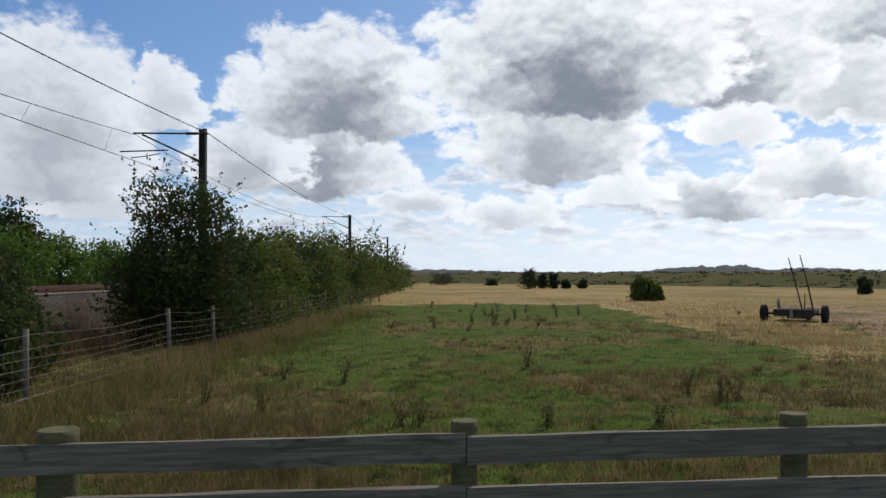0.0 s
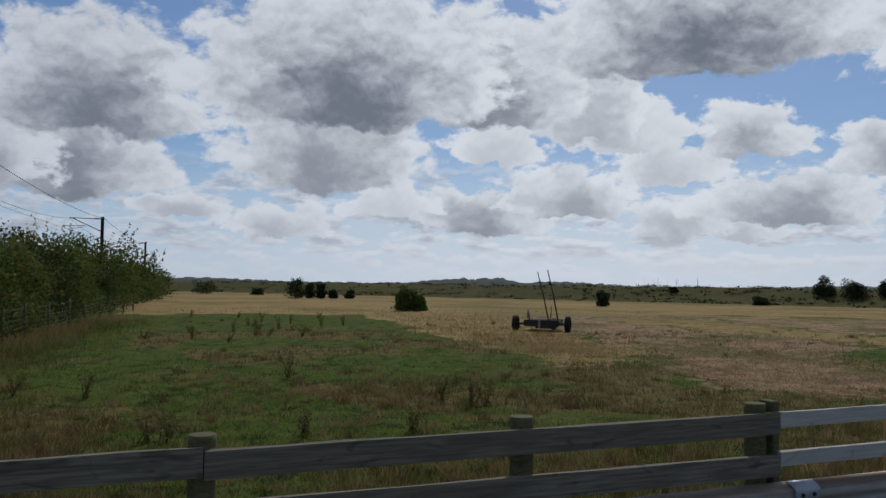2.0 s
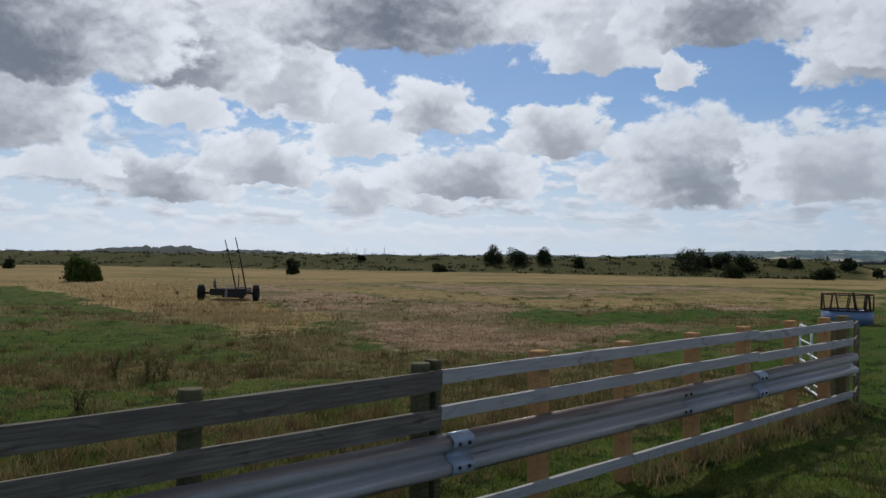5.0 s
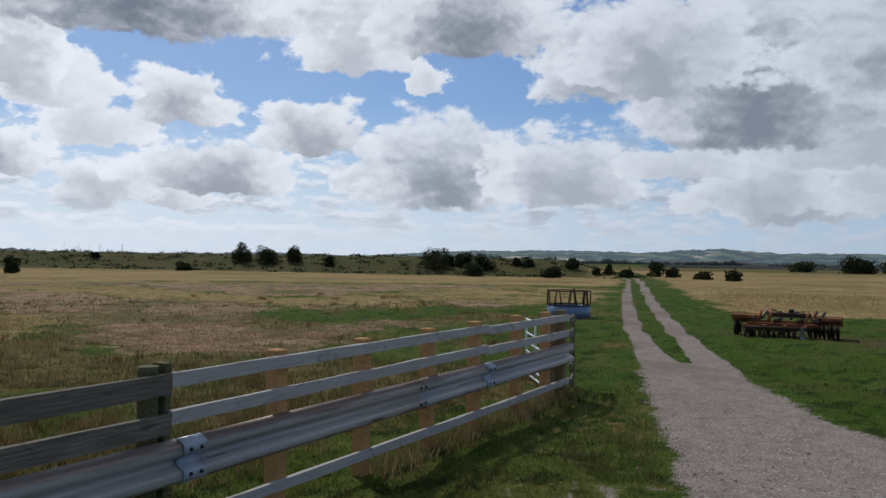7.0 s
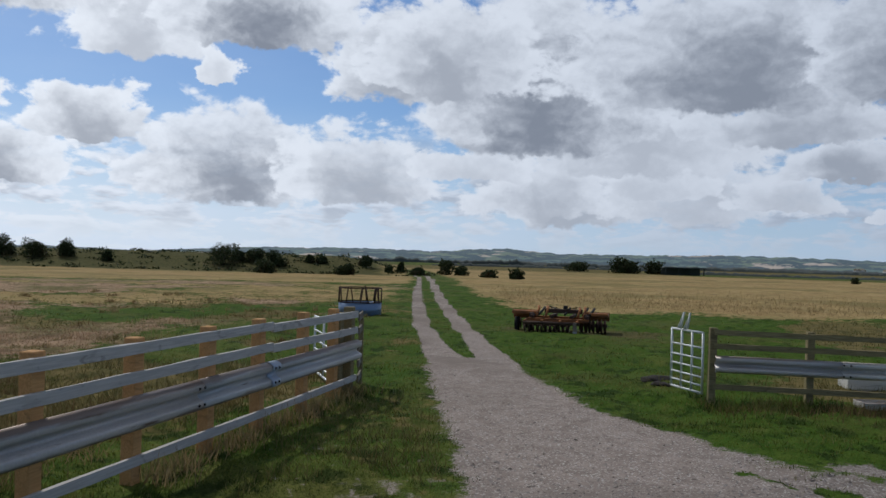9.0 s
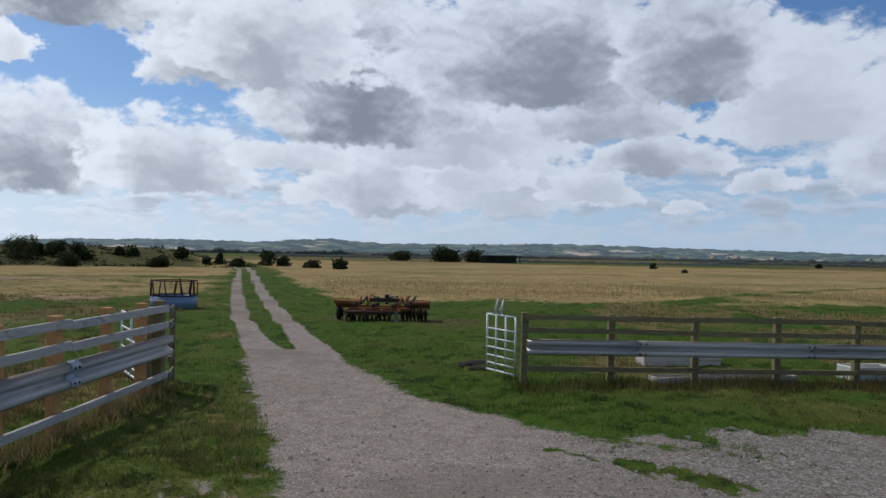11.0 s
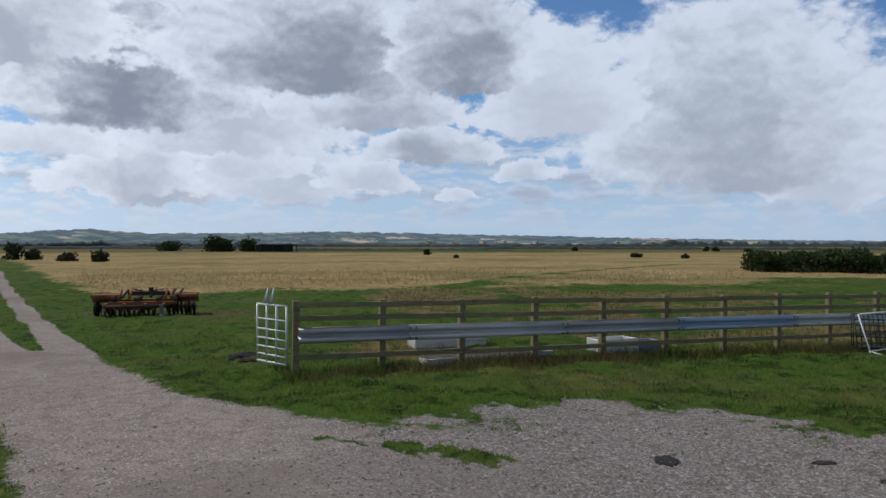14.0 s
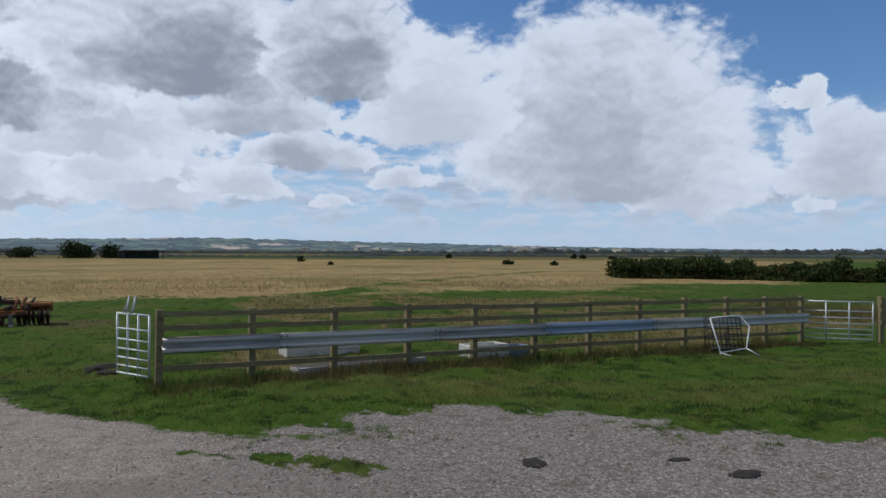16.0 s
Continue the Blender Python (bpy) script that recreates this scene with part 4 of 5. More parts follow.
def far_fence():
    rng = np.random.default_rng(8)
    way = F2_STEP.normalized()
    turn = math.degrees(math.atan2(way.y, way.x))
    ob = thing("field_fence", Matrix.Translation(F2_START) @ pose(0, 0, 0, 0, math.degrees(math.asin(-way.z)), turn),
               "green-brown timber post-and-rail fence with a steel barrier", "fence")
    s = F2_STEP.length
    for i in range(12):
        part("post", block(i * s - .055, i * s + .055, -.05, .06, -.35, 1.19 + rng.normal(0, .012), .008), WOOD_TREATED, ob)
    for z in (1.11, 0.885, 0.26):
        for i in range(0, 11, 2):
            n = min(2, 11 - i)
            rail = part("rail", plank(n * s - .01, .085, .035, rng), WOOD_TREATED, ob)
            rail.matrix_basis = pose(i * s, -.072, z + rng.normal(0, .008))
    cuts = [0.05, 1.32 * s, 3.35 * s, 5.15 * s, 7.2 * s, 11.05 * s]
    for i, (a, b) in enumerate(zip(cuts, cuts[1:])):
        beam = part("barrier_beam", wbeam(b - a + .08, .262), (GALV_RUSTY, GALV_CREAM, GALV_RUSTY, GALV_BLUE, GALV_CREAM)[i], ob, "galvanised steel crash barrier beam")
        beam.matrix_basis = pose(a - .04, -.10 - .004 * (i % 2), .618, 0, 0, 0)
        if i:
            bolts(ob, a + .02, -.108, .618)


far_fence()


def metal_gate(name, m, long, label, posts=2):
    ob = thing(name, m, label, "gate")
    high, low = 1.05, .10
    for z in (low, .22, .35, .49, .64, .81, high):
        part("bar", tube([(0, 0, z), (long, 0, z)], .015 if z not in (low, high) else .019, 8), GALV_PALE, ob)
    for x in [0, long] + [long * (k + 1) / (posts + 1) for k in range(posts)]:
        part("upright", tube([(x, 0, low), (x, 0, high)], .019, 8), GALV_PALE, ob)
    return ob


g = metal_gate("field_gate", at_ground(13.66, 1.42, 38), .92, "open galvanised seven-bar steel field gate", 2)
for k in (.02, .20):
    part("bracket", tube([(.92 - k - .16, 0, 1.06), (.92 - k - .28, .02, 1.18), (.92 - k - .4, .04, 1.34), (.92 - k - .32, .04, 1.07)], .016, 6), GALV_PALE, g)
metal_gate("field_gate", at_ground(11.32, 6.72, 41.7), 1.75, "galvanised field gate folded back behind the fence", 1)
metal_gate("field_gate", pose(18.68, -14.1, -.22, 0, 0, -124), 1.62, "closed galvanised steel field gate at the fence end", 2)


def end_fence():
    """A short return of boards at the end of the near fence, and the stub beyond the far gate."""
    rng = np.random.default_rng(12)
    ob = thing("fence_return", pose(11.62, 6.45, 0, 0, 0, 25), "short return of weathered boards at the fence end", "fence")
    part("post", block(.72, .80, -.03, .05, -.3, 1.1, .006), WOOD_TREATED, ob)
    for z in (.18, .42, .68, .94, 1.16):
        part("board", plank(.78, .11, .03, rng), WOOD_GREY, ob).matrix_basis = pose(.02, 0, z, 0, 0, 0)
    ob = thing("stub_fence", pose(17.68, -15.6, -.22, 0, 0, -96), "green-brown timber rail fence beyond the gate", "fence")
    for x in (0.0, 1.7):
        part("post", block(x - .06, x + .06, -.05, .08, -.3, 1.2, .008), WOOD_TREATED, ob)
    for z in (1.08, .86, .55):
        part("rail", plank(2.2, .12, .04, rng), WOOD_TREATED, ob).matrix_basis = pose(-.05, -.07, z)


end_fence()


# ---- things in the meadow ----
def ring_feeder(m):
    ob = thing("ring_feeder", m, "round cattle feeder with blue skirt and rusty bars", "feeder")
    r = .8
    bm = bmesh.new()
    rows = [[bm.verts.new((q * math.cos(a), q * math.sin(a), z)) for a in (2 * math.pi * k / 28 for k in range(28))]
            for q, z in ((r, 0.0), (r, .5), (r - .012, .5), (r - .012, 0.0))]
    for a, b in zip(rows, rows[1:] + rows[:1]):
        for k in range(28):
            bm.faces.new((a[k], a[(k + 1) % 28], b[(k + 1) % 28], b[k])).smooth = True
    part("skirt", bm, BLUE_PLASTIC, ob, "faded blue sheet steel skirt")
    for z, q in ((.5, .022), (1.02, .022)):
        part("hoop", tube([(r * math.cos(a), r * math.sin(a), z) for a in (2 * math.pi * k / 28 for k in range(29))], q, 6), RUST_DARK, ob)
    rng = np.random.default_rng(3)
    for k in range(18):
        a = 2 * math.pi * k / 18
        lean = .10 * (-1) ** k
        part("bar", tube([(r * math.cos(a), r * math.sin(a), .5), (r * math.cos(a + lean), r * math.sin(a + lean), 1.02 + (.05 if k % 6 == 0 else 0))],
                         .02 if k % 6 else .034, 6), RUST_DARK, ob)
    return ob


ring_feeder(at_ground(27.0, 14.95, 10, .02))


def disc(radius, thick):
    """A dished disc blade round the x axis."""
    bm = bmesh.new()
    rows = [[bm.verts.new((x, q * math.cos(a), q * math.sin(a))) for a in (2 * math.pi * k / 16 for k in range(16))]
            for q, x in ((.03, -.05), (radius * .6, -.03), (radius, .02), (radius * .6, -.03 + thick), (.03, -.05 + thick))]
    for a, b in zip(rows, rows[1:]):
        for k in range(16):
            bm.faces.new((a[k], a[(k + 1) % 16], b[(k + 1) % 16], b[k])).smooth = True
    bm.faces.new(rows[0])
    bm.faces.new(rows[-1][::-1])
    return bm


def harrow(m):
    """A folding disc harrow, its long side along x, its front towards -y."""
    ob = thing("disc_harrow", m, "rusted orange and brown disc harrow standing on grass", "farm implement")
    rng = np.random.default_rng(21)
    for y, z in ((-.5, .44), (.35, .46)):
        part("beam", block(-1.0, 1.0, y - .06, y + .06, z - .06, z + .06, .012), RUST, ob)
    for x in (-.85, -.2, .45, .95):
        part("cross_beam", block(x - .05, x + .05, -.7, .7, .52, .62, .01), RUST_DARK, ob)
    for sx in (-1, 1):
        wing = part("wing_frame", block(sx * 1.18 - .42, sx * 1.18 + .42, -.12, .30, .58, .70, .015), RUST, ob, "orange painted wing frame")
        part("wing_plate", block(sx * 1.2 - .42, sx * 1.2 + .42, .30, .34, .42, .72, .005), RUST, ob)
        part("wing_arm", block(sx * .9 - .06, sx * .9 + .06, -.5, .3, .52, .66, .01), RUST_DARK, ob)
    shared = {}
    for row, (y, x0, x1, n) in enumerate(((-.75, -1.05, .35, 11), (.5, -1.4, 1.45, 15), (-.15, .75, 1.5, 7))):
        part("gang_shaft", tube([(x0 - .08, y, .27), (x1 + .08, y, .27)], .03, 8), RUST_DARK, ob)
        for k in range(n):
            if row not in shared:
                bm = disc(.27 if row else .2, .012)
                shared[row] = bpy.data.meshes.new("disc")
                bm.to_mesh(shared[row])
                bm.free()
            part("disc", shared[row], RUST_DARK, ob).matrix_basis = pose(x0 + (x1 - x0) * k / (n - 1), y, .25 if row else .19, 0, 0, 12)
    part("roller_bar", tube([(-1.1, -.92, .36), (.75, -.92, .36)], .055, 10), RUST_DARK, ob, "brown round toolbar")
    for x in (-1.05, -.5, .1, .65):
        part("roller_arm", block(x - .03, x + .03, -.95, -.5, .36, .45, .006), RUST, ob)
    part("headstock", block(-.5, .75, -.12, .12, .66, .80, .02), RUST_DARK, ob, "dark headstock beam")
    for x in (-.75, -.45, .62, .8):
        part("mast_arm", tube([(x, -.3, .5), (x + .06, -.1, .78), (x + .03, .1, .86)], .045, 7), RUST, ob)
    for x, y in ((-.62, -.2), (.2, 0), (.78, .05), (1.0, .1)):
        part("ram", tube([(x, y - .25, .62), (x + .12, y + .2, .84)], .04, 8), IRON, ob)
    part("spool_block", block(.12, .26, -.06, .08, .80, .92, .01), IRON, ob)
    part("parking_stand", block(.55, .66, -1.0, -.9, .02, .42, .006), GALV_RUSTY, ob, "grey parking stand foot")
    for x in (-1.45, -.98):
        part("depth_wheel", tube([(x - .06, .1, .24), (x + .06, .1, .24)], .24, 16), RUBBER, ob)
    for k in range(5):
        part("hose", tube([(rng.uniform(-.6, .6), rng.uniform(-.3, .3), .66), (rng.uniform(-.6, .6), rng.uniform(-.3, .3), .88), (rng.uniform(-.5, .5), .2, .68)], .014, 5), IRON, ob)
    return ob


harrow(at_ground(25.0, 6.75, -82, .03) @ Matrix.Diagonal((.93, .93, .90, 1)))


def wheel(ob, x, y, r, w):
    hub = part("wheel", tube([(x - w * .3, y, r), (x + w * .3, y, r)], r * .45, 14), RUST_DARK, ob)
    bm = bmesh.new()
    n, k2 = 22, 8
    grid = [[bm.verts.new((x + w * .5 * math.cos(b), y + (r - .10 + .10 * math.sin(b)) * math.cos(a), r + (r - .10 + .10 * math.sin(b)) * math.sin(a)))
             for b in (2 * math.pi * j / k2 for j in range(k2))] for a in (2 * math.pi * i / n for i in range(n))]
    for i in range(n):
        for j in range(k2):
            bm.faces.new((grid[i][j], grid[(i + 1) % n][j], grid[(i + 1) % n][(j + 1) % k2], grid[i][(j + 1) % k2])).smooth = True
    tyre = part("tyre", bm, RUBBER, hub, "worn black tyre")
    for a in range(0, 360, 30):
        lug = part("lug", block(x - w * .45, x + w * .45, y - .02, y + .02, r - .015, r + .02), RUBBER, hub)
        lug.matrix_basis = Matrix.Translation((0, y, r)) @ pose(0, 0, 0, a, 0, 0) @ Matrix.Translation((0, -y, -r)) @ Matrix.Translation((0, 0, r - .02))


def farm_cart(m):
    """An old low trailer chassis with upright poles."""
    ob = thing("trailer_chassis", m, "dark old trailer chassis with leaning poles in dry grass", "trailer")
    for x in (-1.25, 1.25):
        wheel(ob, x, -.15, .38, .26)
    wheel(ob, .35, 1.3, .30, .2)
    part("axle", tube([(-1.2, -.15, .38), (1.2, -.15, .38)], .05, 8), IRON, ob)
    for y in (-.35, .9):
        part("side_beam", block(-.8, .85, y - .06, y + .06, .28, .58, .01), IRON, ob)
    for x in (-.78, .0, .8):
        part("cross_beam", block(x - .05, x + .05, -.35, .9, .40, .52, .01), IRON, ob)
    part("deck", block(-.75, .8, -.30, .85, .53, .56, .005), RUST_DARK, ob)
    part("front_plate", block(-.25, .75, -.42, -.38, .18, .44, .006), IRON, ob)
    for (x, y, z), (x1, y1, z1), r in (((.3, .1, .5), (-.25, .1, 2.85), .035), ((.75, .1, .5), (.25, .0, 2.95), .038), ((.25, .8, .5), (.28, .8, 1.25), .03), ((-.58, -.2, .5), (-.62, -.2, 1.0), .03)):
        part("pole", tube([(x, y, z), ((x + x1) / 2 + .02, y, (z + z1) / 2), (x1, y1, z1)], r, 7, radius_end=r * .6), RUST_DARK, ob)
    for x, z in ((-.13, 2.35), (.34, 2.3)):
        part("pole_clamp", block(x - .05, x + .05, .04, .14, z - .06, z + .06, .01), IRON, ob)
    part("rag", tube([(-.62, -.2, .62), (-.66, -.22, .85), (-.62, -.2, 1.06)], .06, 7, radius_end=.03), CONCRETE, ob, "grey rag on a pole")
    part("hitch_plate", block(-.12, .0, -.45, -.41, .2, .55, .01), CONCRETE, ob, "pale grey plate")
    return ob


farm_cart(at_ground(13.55, 36.9, -31, .03))


def trough(name, m, long, wide, high, mat, label, wall=.02):
    ob = thing(name, m, label, "trough")
    part("base", block(-long / 2, long / 2, -wide / 2, wide / 2, 0, .03, .004), mat, ob)
    for sy in (-1, 1):
        part("side", block(-long / 2, long / 2, sy * wide / 2 - wall / 2, sy * wide / 2 + wall / 2, .02, high, .004), mat, ob)
    for sx in (-1, 1):
        part("end", block(sx * long / 2 - wall / 2, sx * long / 2 + wall / 2, -wide / 2, wide / 2, .02, high, .004), mat, ob)
    part("rim", tube([(-long / 2, -wide / 2, high), (long / 2, -wide / 2, high), (long / 2, wide / 2, high), (-long / 2, wide / 2, high), (-long / 2, -wide / 2, high)], .014, 6), mat, ob)
    return ob


trough("water_trough", at_ground(17.2, -1.5, -74, .02), 1.55, .5, .42, WHITE_PLASTIC, "long pale water trough standing in the grass")
trough("feed_trough", at_ground(15.0, -2.05, -68, .02), 2.6, .36, .10, GALV_RUSTY, "low galvanised feed trough lying in weeds")
trough("plastic_tub", at_ground(15.98, -4.65, -70, .02), .85, .5, .26, WHITE_PLASTIC, "dirty white plastic tub behind the fence", .03)
trough("blue_tub", at_ground(16.35, -5.4, -70, .02), .7, .5, .26, BLUE_PLASTIC, "faded blue tub behind the fence", .03)


def crate_rack(m):
    """A tipped wire trolley: a pale tube frame with a dark grid."""
    ob = thing("wire_trolley", m, "tipped wire trolley with pale tube frame by the fence", "trolley")
    front = [(-.5, -.15, .95), (-.28, -.38, .08), (.38, -.34, .2), (.5, -.1, .75), (.28, .15, 1.02), (-.5, -.15, .95)]
    part("tube_frame", tube(front, .02, 8), GALV_PALE, ob, "bent pale steel tube frame")
    for a, b in (((-.28, -.38, .08), (-.05, -.62, .02)), ((.38, -.34, .2), (.68, -.45, .03)), ((-.28, -.38, .08), (-.3, -.5, .01))):
        part("leg", tube([a, b], .018, 7), GALV_PALE, ob)
    for k in range(9):
        u = k / 8
        part("grid_wire", tube([(-.55 + .85 * u, .12, .95), (-.5 + .85 * u, -.12, .12)], .014, 5), IRON, ob)
    for k in range(7):
        v = k / 6
        part("grid_wire", tube([(-.56 + .05 * v, .12 - .24 * v, .95 - .83 * v), (.31 + .05 * v, .12 - .24 * v, .95 - .83 * v)], .016, 5), IRON, ob)
    for y in (-.05, .2):
        part("side_wire", tube([(-.58, y, .15), (-.6, y, 1.0)], .012, 5), IRON, ob)
    part("basket_floor", block(-.45, .35, -.2, .25, .14, .16, .004), IRON, ob)
    return ob


crate_rack(pose(16.35, -10.4, -.17, 0, 0, -112) @ Matrix.Scale(.84, 4))


def mound(name, x, y, r, high, mat, label, seed):
    rng = np.random.default_rng(seed)
    bm = bmesh.new()
    bmesh.ops.create_icosphere(bm, subdivisions=3, radius=1.0)
    for v in bm.verts:
        k = 1 + .35 * noise.noise(v.co * 2.2 + Vector((seed, 0, 0)))
        v.co = Vector((v.co.x * r * k, v.co.y * r * .6 * k, max(v.co.z, -.2) * high * k))
    for f in bm.faces:
        f.smooth = True
    ob = part(name, bm, mat)
    ob.matrix_basis = at_ground(x, y, rng.uniform(0, 180), .0)
    return tagged(ob, label, "clod")


MUD = plain("dark mud", (0.028, 0.022, 0.018), 0.95, 0.4, 9.0)
mound("mud_clod", 8.0, -2.78, .2, .014, MUD, "dark lump of mud on the gravel", 4)
mound("mud_clod", 15.3, 2.35, .35, .07, MUD, "dark clod of earth in the grass by the gate", 5)
mound("mud_clod", 7.8, -4.25, .13, .015, MUD, "small dark lump of mud on the gravel", 6)
mound("mud_clod", 7.2, -4.6, .2, .012, MUD, "flat dark patch of mud on the gravel", 7)
mound("mud_clod", 14.75, 2.2, .2, .06, MUD, "dark clod of earth in the grass by the gate", 8)

# ---- railway ----
def ballast_material(n, at):
    grit = n.noise(at, 9.0, 5.0, 0.75)
    patch = n.noise(at, 1.1, 6.0, 0.7)
    c = n.mix(n.step(grit, 0.38, 0.62), (0.022, 0.016, 0.012), (0.14, 0.105, 0.082))
    c = n.mix(n.step(patch, 0.46, 0.58, 0.0, 0.8), c, (0.05, 0.034, 0.02))
    c = n.mix(n.step(patch, 0.44, 0.36, 0.0, 0.6), c, (0.045, 0.05, 0.02))
    return surface(n, c, 0.95, grit, 1.0, 0.12)


BALLAST = material("ballast stone", ballast_material)
RAIL_STEEL = plain("rusty rail steel", (0.16, 0.09, 0.06), 0.6, 0.3, 4.0)


def rail_point(side, along, z):
    q = RAIL_SIDE * side + RAIL_WAY * along
    return Vector((q[0], q[1], z))


def railway():
    bm = bmesh.new()
    prof = [(9.6, -.1), (10.5, .42), (11.7, 1.28), (12.6, 1.46), (15.6, 1.44), (18.3, 1.42), (19.4, .9)]
    for a, b in zip(prof, prof[1:]):
        bm.faces.new([bm.verts.new(rail_point(*q)) for q in ((a[0], -20, a[1]), (a[0], 320, a[1]), (b[0], 320, b[1]), (b[0], -20, b[1]))])
    bmesh.ops.remove_doubles(bm, verts=bm.verts, dist=.001)
    bmesh.ops.recalc_face_normals(bm, faces=bm.faces)
    bed = tagged(part("railway_bed", bm, BALLAST), "grey and brown stone ballast of a railway", "railway", kind="structure")
    turn = math.degrees(math.atan2(RAIL_WAY[1], RAIL_WAY[0]))
    for track, centre in enumerate((13.9, 17.1)):
        for off in (-.72, .72):
            bm = bmesh.new()
            ring = [(-.07, 0), (.07, 0), (.02, .03), (.02, .11), (.036, .12), (.036, .16), (-.036, .16), (-.036, .12), (-.02, .11), (-.02, .03)]
            ends = [[bm.verts.new(rail_point(centre + off + a, along, 1.5 + b)) for a, b in ring] for along in (-20, 320)]
            for i in range(len(ring)):
                bm.faces.new((ends[0][i], ends[0][(i + 1) % len(ring)], ends[1][(i + 1) % len(ring)], ends[1][i]))
            tagged(part("rail_line", bm, RAIL_STEEL), "rusty steel running rail on the railway", "rail", "running rails")
    v = []
    for centre in (13.9, 17.1):
        for along in np.arange(8, 120, .65):
            a = [rail_point(centre + dx, along + dy, 1.505) for dx, dy in ((-1.25, -.12), (1.25, -.12), (1.25, .12), (-1.25, .12))]
            lo = [p - Vector((0, 0, .12)) for p in a]
            v += [a, [a[0], a[1], lo[1], lo[0]], [a[1], a[2], lo[2], lo[1]]]
    tagged(part("sleepers", quads("sleepers", np.array([[tuple(p) for p in q] for q in v])), CONCRETE), "grey concrete railway sleepers on ballast", "sleepers", kind="stuff")


railway()
MASTS = (-16.0, 36.0, 88.0, 140.0)


def mast(along):
    ob = thing("overhead_line_mast", Matrix.Translation(rail_point(11.0, along, 0.6)) @ pose(0, 0, 0, 0, 0, 2.5),
               "dark steel railway mast carrying overhead wires", "mast", "railway masts")
    part("column", block(-.13, .13, -.02, .02, 0, 8.0), IRON, ob)
    for x in (-.13, .13):
        part("flange", block(x - .015, x + .015, -.14, .14, 0, 8.0), IRON, ob)
    part("top_arm", tube([(.25, 0, 7.78), (-3.1, 0, 7.82)], .04, 7), IRON, ob)
    part("stay_tube", tube([(-.15, 0, 6.55), (-2.7, 0, 7.75)], .04, 7), IRON, ob)
    part("register_arm", tube([(-1.55, 0, 7.05), (-3.7, 0, 7.0)], .03, 6), IRON, ob)
    part("steady_arm", tube([(-1.9, 0, 6.9), (-2.6, 0, 6.78), (-3.2, 0, 6.72)], .022, 6), IRON, ob)
    part("insulator", tube([(-.75, 0, 7.79), (-.25, 0, 7.785)], .065, 8), RUST_DARK, ob)
    part("insulator", tube([(-.5, 0, 6.71), (-.2, 0, 6.57)], .06, 8), RUST_DARK, ob)
    return ob


for along in MASTS:
    mast(along)


def wire(name, side, z, sag, r, label):
    pts = []
    for a, b in zip(MASTS, MASTS[1:]):
        for k in range(14):
            u = k / 14
            pts.append(rail_point(side, a + (b - a) * u, z - sag * 4 * u * (1 - u)))
    pts.append(rail_point(side, MASTS[-1], z))
    tagged(part(name, tube(pts, r, 5), IRON), label, "wire", "overhead wires")


wire("earth_wire", 10.75, 8.38, .55, .018, "dark thin wire strung between railway mast tops")
wire("catenary_wire", 14.0, 8.35, .9, .014, "dark thin catenary wire over the railway")
wire("contact_wire", 14.3, 7.28, .05, .014, "dark thin contact wire over the railway")
for a in np.arange(-12, 86, 6.5):
    u = ((a + 16) % 52) / 52
    tagged(part("dropper", tube([rail_point(14.0, a, 8.35 - .9 * 4 * u * (1 - u)), rail_point(14.3, a, 7.26)], .006, 4), IRON), "thin vertical dropper wire over the railway", "wire", "dropper wires")


def wire_fence():
    ob = thing("wire_fence", None, "sagging stock wire fence on thin timber posts", "fence")
    rng = np.random.default_rng(17)
    spots = [(-7.66 - .012 * (y - 13), y) for y in (7.5, 10.5, 13.5, 19.8, 23.2, 26.7, 29.6, 32.4, 36, 40, 44, 48, 52, 57, 62)]
    tops = []
    for x, y in spots:
        z = float(ground_height([(x, y)])[0])
        lean = rng.normal(0, .04)
        part("post", tube([(x, y, z - .3), (x + lean, y, z + 1.25)], .05, 7), WOOD_GREEN if y > 24 else WOOD_GREY, ob)
        tops.append(Vector((x, y, z)))
    for k, h in enumerate((.12, .28, .44, .6, .76, .92, 1.16)):
        pts = []
        for a, b in zip(tops, tops[1:]):
            s = abs(rng.normal(.02, .02)) * (2.2 if h > 1 else 1)
            pts += [a + Vector((.055, 0, h)), (a + b) / 2 + Vector((.05, 0, h - s))]
        part("strand", tube(pts + [tops[-1] + Vector((.05, 0, h))], .0045, 4), GALV_RUSTY, ob)
    stays = []
    for a, b in zip(tops[:9], tops[1:10]):
        for k in range(1, 12):
            p = a + (b - a) * k / 12 + Vector((.05, 0, 0))
            stays.append([p + Vector(q) for q in ((0, -.0025, .12), (0, .0025, .12), (0, .0025, .92), (0, -.0025, .92))])
    tagged(part("mesh_stays", quads("mesh_stays", np.array([[tuple(p) for p in q] for q in stays])), GALV_RUSTY, ob), kind="stuff")


wire_fence()

